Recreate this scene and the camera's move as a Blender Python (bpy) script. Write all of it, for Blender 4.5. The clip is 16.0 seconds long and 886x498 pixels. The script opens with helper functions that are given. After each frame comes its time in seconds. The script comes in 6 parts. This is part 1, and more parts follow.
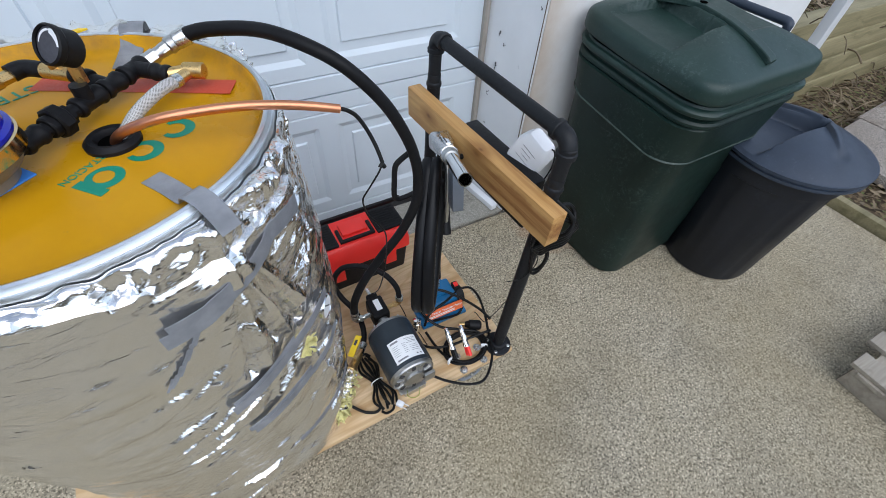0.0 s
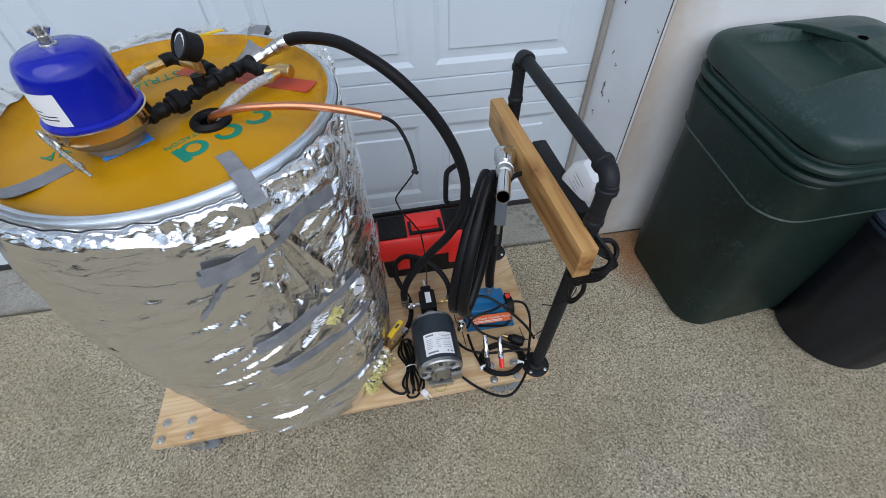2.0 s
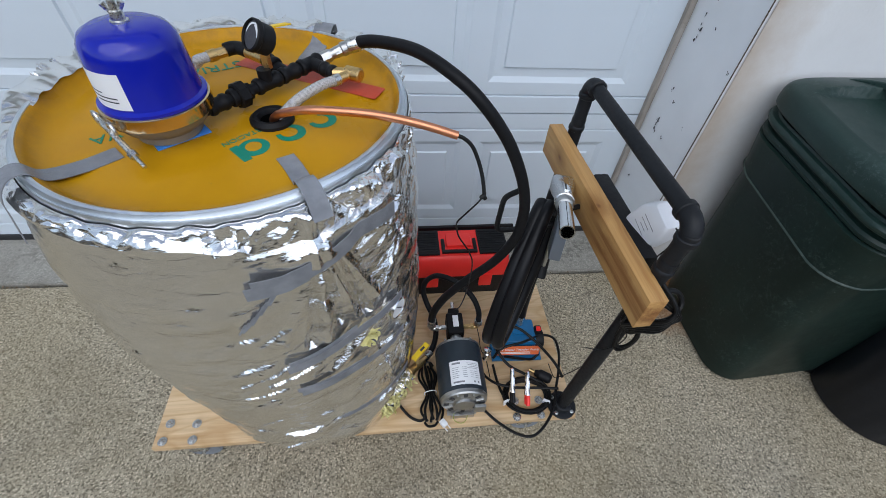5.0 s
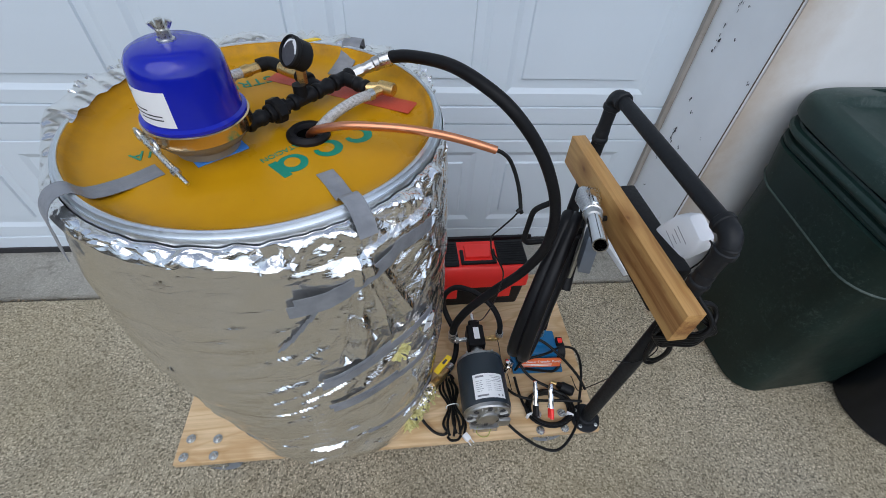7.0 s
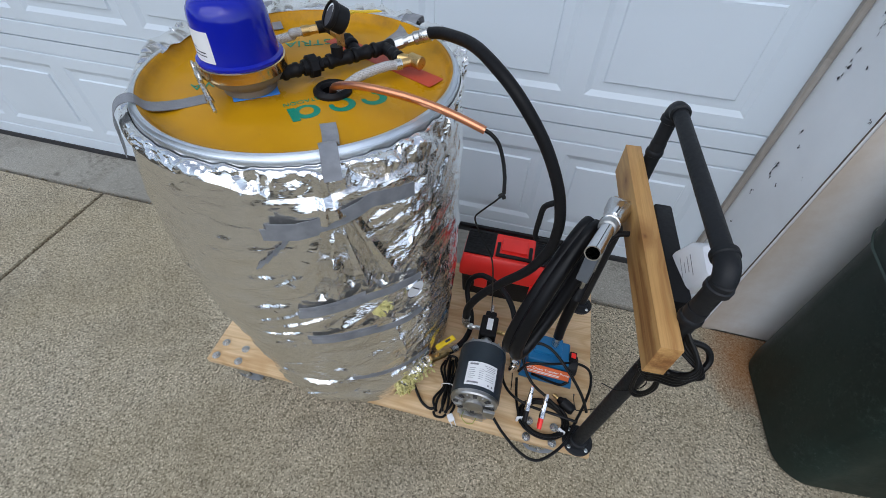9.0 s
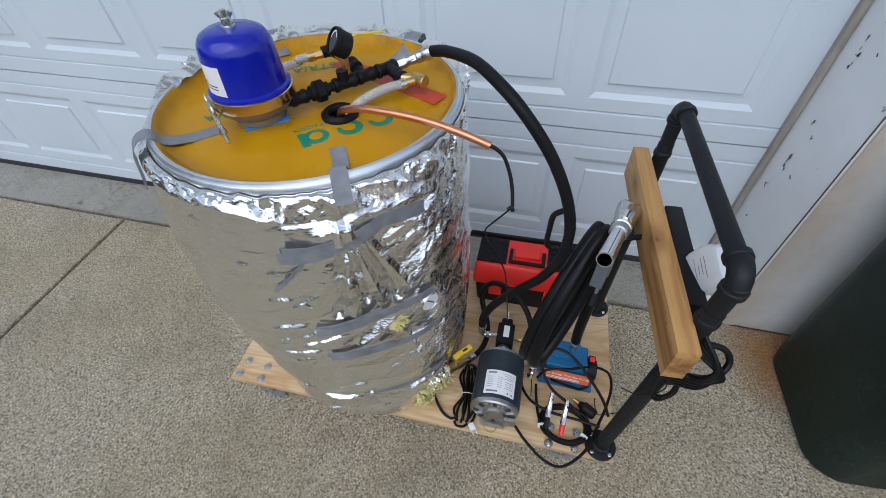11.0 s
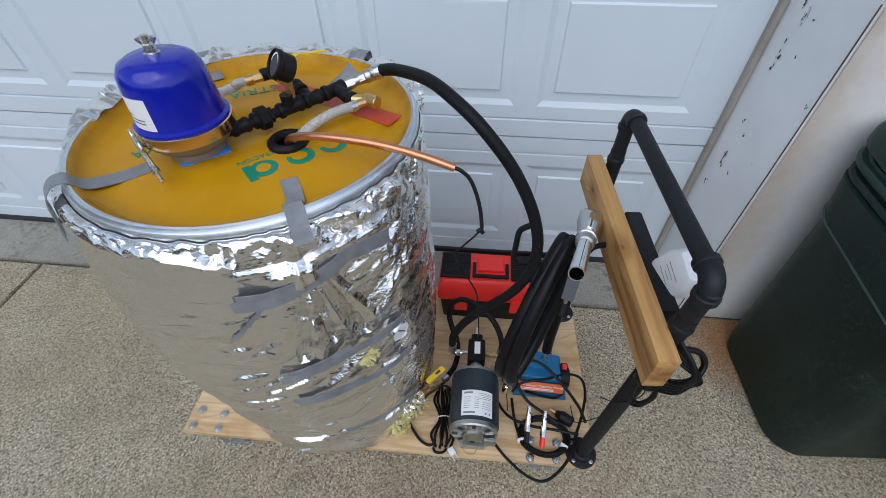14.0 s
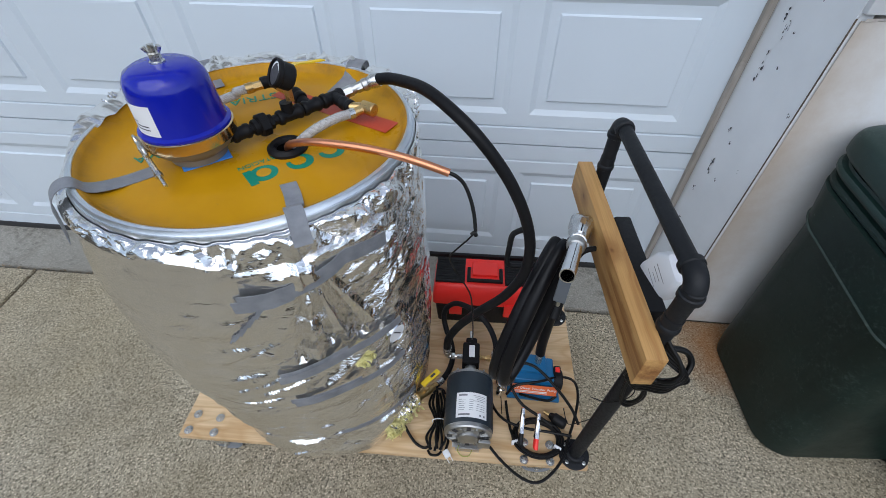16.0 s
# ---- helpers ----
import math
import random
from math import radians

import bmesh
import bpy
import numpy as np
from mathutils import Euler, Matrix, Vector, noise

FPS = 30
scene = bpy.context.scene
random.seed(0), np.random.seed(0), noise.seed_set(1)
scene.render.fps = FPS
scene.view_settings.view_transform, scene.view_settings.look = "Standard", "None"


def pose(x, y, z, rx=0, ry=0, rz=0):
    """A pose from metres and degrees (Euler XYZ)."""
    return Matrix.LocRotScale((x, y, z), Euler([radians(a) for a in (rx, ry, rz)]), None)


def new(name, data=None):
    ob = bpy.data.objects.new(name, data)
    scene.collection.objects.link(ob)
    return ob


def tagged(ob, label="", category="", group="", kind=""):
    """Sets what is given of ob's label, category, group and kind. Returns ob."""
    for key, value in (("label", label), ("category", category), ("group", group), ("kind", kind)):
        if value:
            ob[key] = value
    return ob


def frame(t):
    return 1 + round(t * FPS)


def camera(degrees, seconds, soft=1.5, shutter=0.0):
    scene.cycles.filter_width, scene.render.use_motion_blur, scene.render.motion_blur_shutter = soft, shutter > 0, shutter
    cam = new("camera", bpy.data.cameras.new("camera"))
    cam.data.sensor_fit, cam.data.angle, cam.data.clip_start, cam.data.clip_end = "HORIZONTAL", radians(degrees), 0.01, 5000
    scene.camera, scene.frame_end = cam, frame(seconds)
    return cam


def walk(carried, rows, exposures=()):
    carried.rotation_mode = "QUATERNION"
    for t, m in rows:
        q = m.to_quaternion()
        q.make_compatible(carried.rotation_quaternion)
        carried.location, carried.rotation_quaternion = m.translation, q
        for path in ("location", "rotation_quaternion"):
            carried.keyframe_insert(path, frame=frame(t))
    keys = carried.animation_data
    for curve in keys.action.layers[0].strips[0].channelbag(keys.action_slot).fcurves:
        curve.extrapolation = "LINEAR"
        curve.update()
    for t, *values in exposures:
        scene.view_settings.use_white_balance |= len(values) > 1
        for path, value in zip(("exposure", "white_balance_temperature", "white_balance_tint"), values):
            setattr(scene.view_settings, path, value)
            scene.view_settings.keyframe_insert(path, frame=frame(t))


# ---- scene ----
cam = camera(92.52, 16.0, soft=0.5)
ROWS = [
    (0.0, 0.6296, -0.4360, 1.4357, 41.03, -2.98, -29.79),
    (0.5, 0.7110, -0.4444, 1.4277, 39.85, -3.66, -24.04),
    (1.0, 0.8259, -0.4664, 1.4410, 39.60, -2.14, -13.55),
    (1.5, 0.8258, -0.4979, 1.4761, 39.61, -0.42, -10.73),
    (2.0, 0.7932, -0.5203, 1.4866, 40.69, 0.94, -10.55),
    (2.5, 0.7689, -0.5008, 1.4750, 41.30, 1.05, -10.15),
    (3.0, 0.7630, -0.4833, 1.4740, 41.75, 0.45, -9.99),
    (3.5, 0.7768, -0.4663, 1.4620, 41.89, 0.39, -10.35),
    (4.0, 0.7758, -0.4503, 1.4568, 41.77, 0.01, -10.36),
    (4.5, 0.7362, -0.4451, 1.4640, 41.98, -1.96, -7.68),
    (5.0, 0.7013, -0.4396, 1.4617, 41.98, -3.02, -5.39),
    (5.2, 0.6898, -0.4426, 1.4690, 42.09, -3.02, -4.78),
    (7.5, 0.6411, -0.4157, 1.4568, 43.14, -2.61, -5.58),
    (8.0, 0.7559, -0.4123, 1.4521, 42.55, -3.72, 2.05),
    (8.5, 0.8772, -0.4438, 1.4566, 42.29, -2.16, 10.38),
    (9.0, 0.8688, -0.4634, 1.4617, 41.99, -1.53, 13.78),
    (9.2, 0.8635, -0.4709, 1.4627, 42.19, -1.31, 14.96),
    (11.3, 0.8751, -0.4487, 1.4843, 42.63, 2.47, 11.26),
    (11.5, 0.8819, -0.4380, 1.4840, 42.81, 3.08, 9.74),
    (12.0, 0.8638, -0.4236, 1.4792, 42.86, 2.47, 7.89),
    (12.5, 0.8634, -0.4275, 1.4834, 43.04, 1.64, 6.41),
    (13.0, 0.8549, -0.4207, 1.4754, 43.19, 1.07, 5.64),
    (13.5, 0.8387, -0.4140, 1.4810, 43.32, 0.65, 5.29),
    (14.0, 0.8334, -0.4099, 1.4784, 43.46, 0.46, 4.96),
    (14.5, 0.8383, -0.4173, 1.4833, 43.70, 0.28, 4.73),
    (15.0, 0.8386, -0.4276, 1.4837, 43.85, 0.14, 4.60),
    (15.5, 0.8396, -0.4331, 1.4877, 44.12, 0.08, 4.52),
    (16.0, 0.8352, -0.4321, 1.4889, 44.48, -0.02, 4.46),
]
walk(cam, [(t, pose(x, y, z, rx, ry, rz)) for t, x, y, z, rx, ry, rz in ROWS],
     [(0.0, 0.70, 6200, 9), (1.5, 0.50, 6200, 9), (3.5, 0.40, 6200, 9), (7.5, 0.36, 6200, 9), (9.0, 0.39, 6200, 9), (12.5, 0.36, 6200, 9), (16.0, 0.40, 6200, 9)])


# ---- light ----
world = bpy.data.worlds.new("sky")
scene.world = world
world.use_nodes = True
wn = world.node_tree.nodes
sky = wn.new("ShaderNodeTexSky")
sky.sky_type = "NISHITA"
sky.sun_disc = False
sky.sun_elevation = radians(48)
sky.sun_rotation = radians(156)
sky.air_density, sky.dust_density, sky.ozone_density = 1.0, 1.0, 1.0
wn["Background"].inputs["Strength"].default_value = 0.14
veil = wn.new("ShaderNodeHueSaturation")
veil.inputs["Saturation"].default_value = 0.65
world.node_tree.links.new(sky.outputs["Color"], veil.inputs["Color"])
world.node_tree.links.new(veil.outputs["Color"], wn["Background"].inputs["Color"])

sun_data = bpy.data.lights.new("sun", "SUN")
sun_data.energy, sun_data.angle, sun_data.color = 1.0, radians(60), (1.0, 0.99, 0.97)
sun = new("sun", sun_data)
sun.rotation_euler = (radians(42), 0, radians(-24))


# ---- materials ----
class Nodes:
    """A small writer of node materials."""

    def __init__(self, name, rough=0.5, metal=0.0, colour=(0.5, 0.5, 0.5), spec=0.5):
        self.mat = bpy.data.materials.new(name)
        self.mat.use_nodes = True
        self.tree = self.mat.node_tree
        self.b = self.tree.nodes["Principled BSDF"]
        self.b.inputs["Base Color"].default_value = (*colour, 1)
        self.b.inputs["Roughness"].default_value = rough
        self.b.inputs["Metallic"].default_value = metal
        self.b.inputs["Specular IOR Level"].default_value = spec
        self.co = self.node("ShaderNodeTexCoord").outputs["Object"]

    def node(self, kind, **values):
        n = self.tree.nodes.new(kind)
        for k, v in values.items():
            if k in n.inputs:
                n.inputs[k].default_value = v
        return n

    def link(self, a, b):
        self.tree.links.new(a, b)

    def mapped(self, scale=(1, 1, 1), rot=(0, 0, 0), co=None):
        m = self.node("ShaderNodeMapping")
        m.inputs["Scale"].default_value = scale
        m.inputs["Rotation"].default_value = rot
        self.link(co or self.co, m.inputs["Vector"])
        return m.outputs["Vector"]

    def noise(self, scale, detail=4.0, rough=0.55, co=None, distort=0.0):
        n = self.node("ShaderNodeTexNoise", Scale=scale, Detail=detail, Roughness=rough, Distortion=distort)
        self.link(co or self.co, n.inputs["Vector"])
        return n.outputs["Fac"]

    def voronoi(self, scale, co=None, out="Distance", feature="F1"):
        n = self.node("ShaderNodeTexVoronoi", Scale=scale)
        n.feature = feature
        self.link(co or self.co, n.inputs["Vector"])
        return n.outputs[out]

    def wave(self, scale, distort=0.0, co=None, detail=2.0, dscale=1.0, direction="X"):
        n = self.node("ShaderNodeTexWave", Scale=scale, Distortion=distort, Detail=detail)
        n.inputs["Detail Scale"].default_value = dscale
        n.bands_direction = direction
        self.link(co or self.co, n.inputs["Vector"])
        return n.outputs["Fac"]

    def ramp(self, fac, *stops):
        r = self.node("ShaderNodeValToRGB")
        els = r.color_ramp.elements
        while len(els) < len(stops):
            els.new(0.5)
        for e, (p, c) in zip(els, stops):
            e.position = p
            e.color = (*c, 1) if len(c) == 3 else c
        self.link(fac, r.inputs["Fac"])
        return r.outputs["Color"]

    def grey(self, fac, a, b, va=0.0, vb=1.0):
        n = self.node("ShaderNodeMapRange")
        for k, v in (("From Min", a), ("From Max", b), ("To Min", va), ("To Max", vb)):
            n.inputs[k].default_value = v
        self.link(fac, n.inputs["Value"])
        return n.outputs["Result"]

    def mix(self, fac, a, b, blend="MIX"):
        n = self.node("ShaderNodeMix")
        n.data_type, n.blend_type = "RGBA", blend
        for sock, v in ((n.inputs[0], fac), (n.inputs[6], a), (n.inputs[7], b)):
            if isinstance(v, (int, float)):
                sock.default_value = v
            elif isinstance(v, tuple):
                sock.default_value = (*v, 1)
            else:
                self.link(v, sock)
        return n.outputs[2]

    def math(self, op, a, b=0.0):
        n = self.node("ShaderNodeMath")
        n.operation = op
        for sock, v in zip(n.inputs, (a, b)):
            if isinstance(v, (int, float)):
                sock.default_value = v
            else:
                self.link(v, sock)
        return n.outputs[0]

    def xyz(self, co=None):
        n = self.node("ShaderNodeSeparateXYZ")
        self.link(co or self.co, n.inputs[0])
        return n.outputs

    def colour(self, c):
        self.link(c, self.b.inputs["Base Color"])
        return self

    def rough(self, r):
        self.link(r, self.b.inputs["Roughness"])
        return self

    def bump(self, height, strength=0.3, distance=0.002):
        n = self.node("ShaderNodeBump", Strength=strength, Distance=distance)
        last = self.b.inputs["Normal"].links
        if last:
            self.link(last[0].from_socket, n.inputs["Normal"])
        self.link(height, n.inputs["Height"])
        self.link(n.outputs["Normal"], self.b.inputs["Normal"])
        return self


def plain(name, colour, rough=0.5, metal=0.0, vary=0.12, scale=30.0, bump=0.06, dist=0.0006, spec=0.5):
    """Paint, plastic, rubber or metal with a fine grain and a soft larger unevenness."""
    m = Nodes(name, rough, metal, colour, spec)
    f = m.noise(scale * 0.25, 3)
    g = m.noise(scale * 6, 3)
    dark = tuple(v * (1 - vary) for v in colour)
    light = tuple(min(1, v * (1 + vary)) for v in colour)
    m.colour(m.mix(m.grey(f, 0.3, 0.7), dark, light))
    m.rough(m.grey(g, 0.3, 0.7, max(0.02, rough - 0.08), min(1, rough + 0.1)))
    if bump:
        m.bump(g, bump, dist)
    return m.mat


def concrete(name, base, stain, rust=None, worn=0.0):
    m = Nodes(name, 0.85, colour=base, spec=0.25)
    fine = m.noise(420, 5, 0.75)
    speck = m.voronoi(175, out="Color")
    sp = m.node("ShaderNodeSeparateColor")
    m.link(speck, sp.inputs[0])
    big = m.noise(1.3, 6, 0.6)
    mid = m.noise(9, 5, 0.6)
    dark = tuple(v * 0.36 for v in base)
    light = tuple(min(1, v * 1.65) for v in base)
    c = m.ramp(sp.outputs[0], (0.0, dark), (0.10, tuple(v * 0.5 for v in base)), (0.2, tuple(v * 0.82 for v in base)), (0.5, base), (0.82, tuple(v * 1.2 for v in base)), (1.0, light))
    c = m.mix(m.grey(fine, 0.35, 0.65, 0.0, 0.5), c, tuple(v * 0.5 for v in base))
    pit = m.noise(135, 3, 0.6)
    c = m.mix(m.grey(pit, 0.55, 0.61, 0.0, 0.85), c, tuple(v * 0.14 for v in base))
    c = m.mix(m.grey(m.noise(150, 2, 0.5), 0.59, 0.64, 0.0, 0.75), c, tuple(min(1, v * 2.0) for v in base))
    if worn:
        # trowelled smooth, with dark lichen blotches
        c = m.mix(worn, c, base)
        blot = m.math("MULTIPLY", m.grey(m.noise(38, 5, 0.7), 0.50, 0.58), m.grey(m.noise(3.2, 3, 0.6), 0.46, 0.60))
        c = m.mix(m.math("MULTIPLY", blot, 0.6), c, (0.11, 0.105, 0.09))
    c = m.mix(m.grey(big, 0.40, 0.66, 0.0, 0.55), c, m.mix(0.6, c, stain))
    c = m.mix(m.grey(m.noise(2.2, 7, 0.65), 0.49, 0.70, 0.0, 0.5), c, m.mix(0.6, c, (0.09, 0.08, 0.06)))
    c = m.mix(m.grey(mid, 0.5, 0.8, 0.0, 0.4), c, m.mix(0.5, c, tuple(v * 0.55 for v in stain)))
    spot = m.noise(5.5, 2, 0.5)
    c = m.mix(m.grey(spot, 0.73, 0.79, 0.0, 0.6), c, (0.05, 0.042, 0.035))
    if rust:
        x, y, _ = m.xyz()
        d = m.math("ADD", m.math("POWER", m.math("SUBTRACT", x, rust[0]), 2.0), m.math("POWER", m.math("MULTIPLY", m.math("SUBTRACT", y, rust[1]), 0.75), 2.0))
        d = m.math("ADD", m.math("SQRT", d), m.math("MULTIPLY", m.math("SUBTRACT", m.noise(14, 4, 0.6), 0.5), 0.12))
        c = m.mix(m.grey(d, 0.05, 0.20, 1.0, 0.0), c, m.mix(0.72, c, (0.33, 0.13, 0.03)))
    m.colour(c)
    m.bump(sp.outputs[0], 0.8, 0.0022).bump(fine, 0.6, 0.0014)
    return m.mat


def lumber(name, pale, deep, axis=1, knots=(), scale=1.0, heart=None, figure=0.0):
    """Sawn timber with its grain along one axis of the object."""
    m = Nodes(name, 0.55, colour=pale, spec=0.35)
    st = [26 * scale] * 3
    st[axis] = 1.3 * scale
    warp = m.noise(2.5 * scale, 3)
    co = m.mapped(tuple(st))
    add = m.node("ShaderNodeVectorMath")
    add.operation = "MULTIPLY_ADD"
    m.link(warp, add.inputs[0])
    add.inputs[1].default_value = (2.2, 2.2, 2.2)
    m.link(co, add.inputs[2])
    g = m.noise(1.0, 5, 0.6, co=add.outputs[0], distort=0.6)
    st2 = [240 * scale] * 3
    st2[axis] = 5 * scale
    fib = m.noise(1.0, 3, 0.6, co=m.mapped(tuple(st2)))
    c = m.ramp(g, (0.3, deep), (0.5, tuple((a + b * 2) / 3 for a, b in zip(deep, pale))), (0.72, pale))
    c = m.mix(m.grey(fib, 0.35, 0.75, 0.0, 0.35), c, tuple(v * 0.6 for v in deep))
    band = m.noise(1.0, 3, 0.5, co=m.mapped(tuple(v * 0.35 for v in st)))
    c = m.mix(m.grey(band, 0.42, 0.68, 0.0, 0.35), c, m.mix(0.5, c, tuple(v * 0.8 for v in deep)))
    if figure:
        # peeled-veneer figure: broad contour lines drawn out along the grain
        cs = [5.0] * 3
        cs[axis] = 0.9
        hill = m.noise(1.0, 2, 0.4, co=m.mapped(tuple(cs)), distort=0.5)
        ring = m.math("PINGPONG", m.math("MULTIPLY", hill, 22.0), 0.5)
        c = m.mix(m.grey(ring, 0.30, 0.5, 0.0, figure), c, tuple(v * 0.95 for v in deep))
    if heart:
        # red heartwood along part of the piece: from y, to y, mid height, half height
        x, y, z = m.xyz()
        wob = m.math("MULTIPLY", m.math("SUBTRACT", m.noise(7, 4), 0.5), 0.05)
        streak = m.grey(m.noise(1.0, 4, 0.6, co=m.mapped((90, 2.2, 90))), 0.35, 0.6, 0.35, 1.0)
        a = m.grey(m.math("ADD", y, wob), heart[0], heart[1], 1.0, 0.0)
        d = m.math("ABSOLUTE", m.math("SUBTRACT", m.math("ADD", z, wob), heart[2]))
        f = m.math("MULTIPLY", m.math("MULTIPLY", a, m.grey(d, heart[3] * 0.6, heart[3], 1.0, 0.0)), streak)
        c = m.mix(m.math("MULTIPLY", f, 0.8), c, (0.17, 0.055, 0.012))
    for k in knots:
        d = m.node("ShaderNodeVectorMath")
        d.operation = "SUBTRACT"
        m.link(m.co, d.inputs[0])
        d.inputs[1].default_value = k[:3]
        e = m.node("ShaderNodeVectorMath")
        e.operation = "LENGTH"
        sc = [1.0] * 3
        sc[axis] = 0.55
        m.link(m.mapped(tuple(sc), co=d.outputs[0]), e.inputs[0])
        rr = m.math("ADD", e.outputs["Value"], m.math("MULTIPLY", m.noise(90, 3), 0.006))
        c = m.mix(m.grey(rr, k[3] * 0.9, k[3] * 2.6, 0.75, 0.0), c, tuple(v * 0.75 for v in deep))
        c = m.mix(m.grey(rr, k[3] * 0.35, k[3] * 0.9, 0.85, 0.0), c, (0.16, 0.065, 0.02))
    m.colour(c)
    m.bump(fib, 0.25, 0.0006).bump(g, 0.15, 0.001)
    return m.mat


def foil_material(name, colour=(0.90, 0.89, 0.87)):
    m = Nodes(name, 0.1, 1.0, colour)
    area = m.math("ADD", m.xyz()[0], m.math("MULTIPLY", m.noise(6, 2), 0.12))
    # finely creased where it was bunched, smoother elsewhere
    f = m.grey(area, 0.17, 0.24, 0.04, 1.0)
    n = m.noise(45, 2, 0.5, co=m.mapped((1, 1, 1.8), rot=(0.4, 0.3, 0)), distort=1.2)
    crease = m.math("ABSOLUTE", m.math("SUBTRACT", n, 0.5))
    n2 = m.noise(110, 2, 0.5, distort=0.8)
    crease2 = m.math("ABSOLUTE", m.math("SUBTRACT", n2, 0.5))
    m.bump(m.math("MULTIPLY", crease, f), 0.4, 0.006).bump(m.math("MULTIPLY", crease2, f), 0.3, 0.0022)
    soft = m.noise(9, 3, 0.5, co=m.mapped((0.6, 0.6, 2.6)), distort=0.8)
    line = m.math("ABSOLUTE", m.math("SUBTRACT", soft, 0.5))
    m.bump(m.math("MINIMUM", line, 0.05), 0.40, 0.014)
    soft2 = m.noise(26, 3, 0.5, co=m.mapped((0.5, 0.5, 2.6), rot=(0, 0.2, 0.1)), distort=0.8)
    m.bump(m.math("MINIMUM", m.math("ABSOLUTE", m.math("SUBTRACT", soft2, 0.5)), 0.022), 0.38, 0.010)
    m.bump(m.noise(7, 3, 0.5, co=m.mapped((0.6, 0.6, 2.0))), 0.35, 0.02)
    m.rough(m.math("ADD", m.grey(m.noise(12, 3), 0.3, 0.7, 0.0, 0.05), m.grey(f, 0.04, 1.0, 0.17, 0.03)))
    return m.mat


MAT = {}
MAT["drive"] = concrete("exposed_concrete", (0.425, 0.372, 0.275), (0.29, 0.23, 0.115), rust=(1.86, 0.56))
MAT["apron"] = concrete("smooth_concrete", (0.36, 0.345, 0.305), (0.24, 0.22, 0.17), worn=0.65)
MAT["paver"] = concrete("pebble_concrete", (0.36, 0.32, 0.28), (0.30, 0.22, 0.15))
MAT["door"] = plain("door_paint", (0.60, 0.665, 0.725), 0.42, vary=0.035, scale=5, bump=0.04)
MAT["jamb"] = plain("jamb_paint", (0.62, 0.635, 0.65), 0.5, vary=0.05, scale=6)


def stucco():
    m = Nodes("stucco", 0.85, colour=(0.76, 0.75, 0.73), spec=0.2)
    z = m.xyz()[2]
    x = m.xyz()[0]
    n = m.noise(3.0, 5)
    big = m.noise(6, 6, 0.65)
    c = m.mix(m.grey(n, 0.35, 0.7), (0.68, 0.685, 0.68), (0.76, 0.765, 0.765))
    # weathering creeps in from the opening's edge
    edge = m.math("ADD", m.math("MULTIPLY", x, -7.0), m.math("MULTIPLY", big, 1.6))
    c = m.mix(m.grey(edge, -0.35, 0.8, 0.0, 0.75), c, (0.40, 0.31, 0.22))
    foot = m.math("ADD", m.math("MULTIPLY", z, -6.0), m.math("MULTIPLY", big, 1.5))
    c = m.mix(m.grey(foot, 0.2, 0.9, 0.0, 0.4), c, (0.42, 0.35, 0.27))
    m.colour(c)
    m.bump(m.noise(60, 5, 0.7), 0.35, 0.003).bump(big, 0.3, 0.004)
    return m.mat


def weathered_paint():
    m = Nodes("weathered_jamb_paint", 0.5, colour=(0.62, 0.64, 0.66), spec=0.4)
    base = m.mix(m.grey(m.noise(4, 5), 0.3, 0.7), (0.70, 0.72, 0.74), (0.78, 0.80, 0.82))
    s = m.noise(16, 6, 0.75, co=m.mapped((1.0, 1.0, 0.25)))
    c = m.mix(m.grey(s, 0.66, 0.75, 0.0, 0.6), base, (0.42, 0.37, 0.32))
    m.colour(c)
    m.bump(s, 0.2, 0.001)
    return m.mat


MAT["stucco"] = stucco()
MAT["scratched"] = weathered_paint()
MAT["stop"] = lumber("weathered_strip", (0.44, 0.41, 0.37), (0.27, 0.24, 0.20), axis=2, knots=())
MAT["stain"] = plain("dirty_crack", (0.10, 0.075, 0.055), 0.9, vary=0.5, scale=40)
MAT["greyink"] = plain("grey_print", (0.22, 0.22, 0.24), 0.6, bump=0.0)
MAT["siding"] = plain("siding_paint", (0.55, 0.57, 0.58), 0.55, vary=0.05)
# near-black for discs that paint the shade inside holes and the spout
MAT["void"] = plain("painted_hole_dark", (0.002, 0.002, 0.002), 0.95, vary=0.0, bump=0.0, spec=0.0)
MAT["seal"] = plain("door_seal_rubber", (0.025, 0.025, 0.027), 0.7)
MAT["foil"] = foil_material("crumpled_foil")
MAT["zinc"] = plain("galvanised_ring", (0.70, 0.74, 0.78), 0.38, 1.0, vary=0.15, scale=20)
MAT["steel"] = plain("zinc_steel", (0.62, 0.62, 0.60), 0.28, 1.0, vary=0.15, scale=60)
MAT["chrome"] = plain("bright_steel", (0.80, 0.80, 0.80), 0.12, 1.0, vary=0.05, scale=60)
MAT["alu"] = plain("cast_aluminium", (0.50, 0.50, 0.49), 0.34, 1.0, vary=0.12, scale=60, bump=0.12)
MAT["polish"] = plain("polished_casting", (0.58, 0.58, 0.58), 0.24, 1.0, vary=0.1, scale=60, bump=0.1)
MAT["slate"] = plain("slate_sheet_metal", (0.16, 0.18, 0.21), 0.35, 0.6, vary=0.15, scale=30)
MAT["casting"] = plain("dull_cast_metal", (0.44, 0.44, 0.43), 0.38, 1.0, vary=0.15, scale=60, bump=0.12)
MAT["brass"] = plain("brass", (0.62, 0.43, 0.19), 0.32, 1.0, vary=0.15, scale=60)
MAT["band"] = plain("gold_steel_band", (0.66, 0.50, 0.30), 0.16, 1.0, vary=0.1, scale=30)
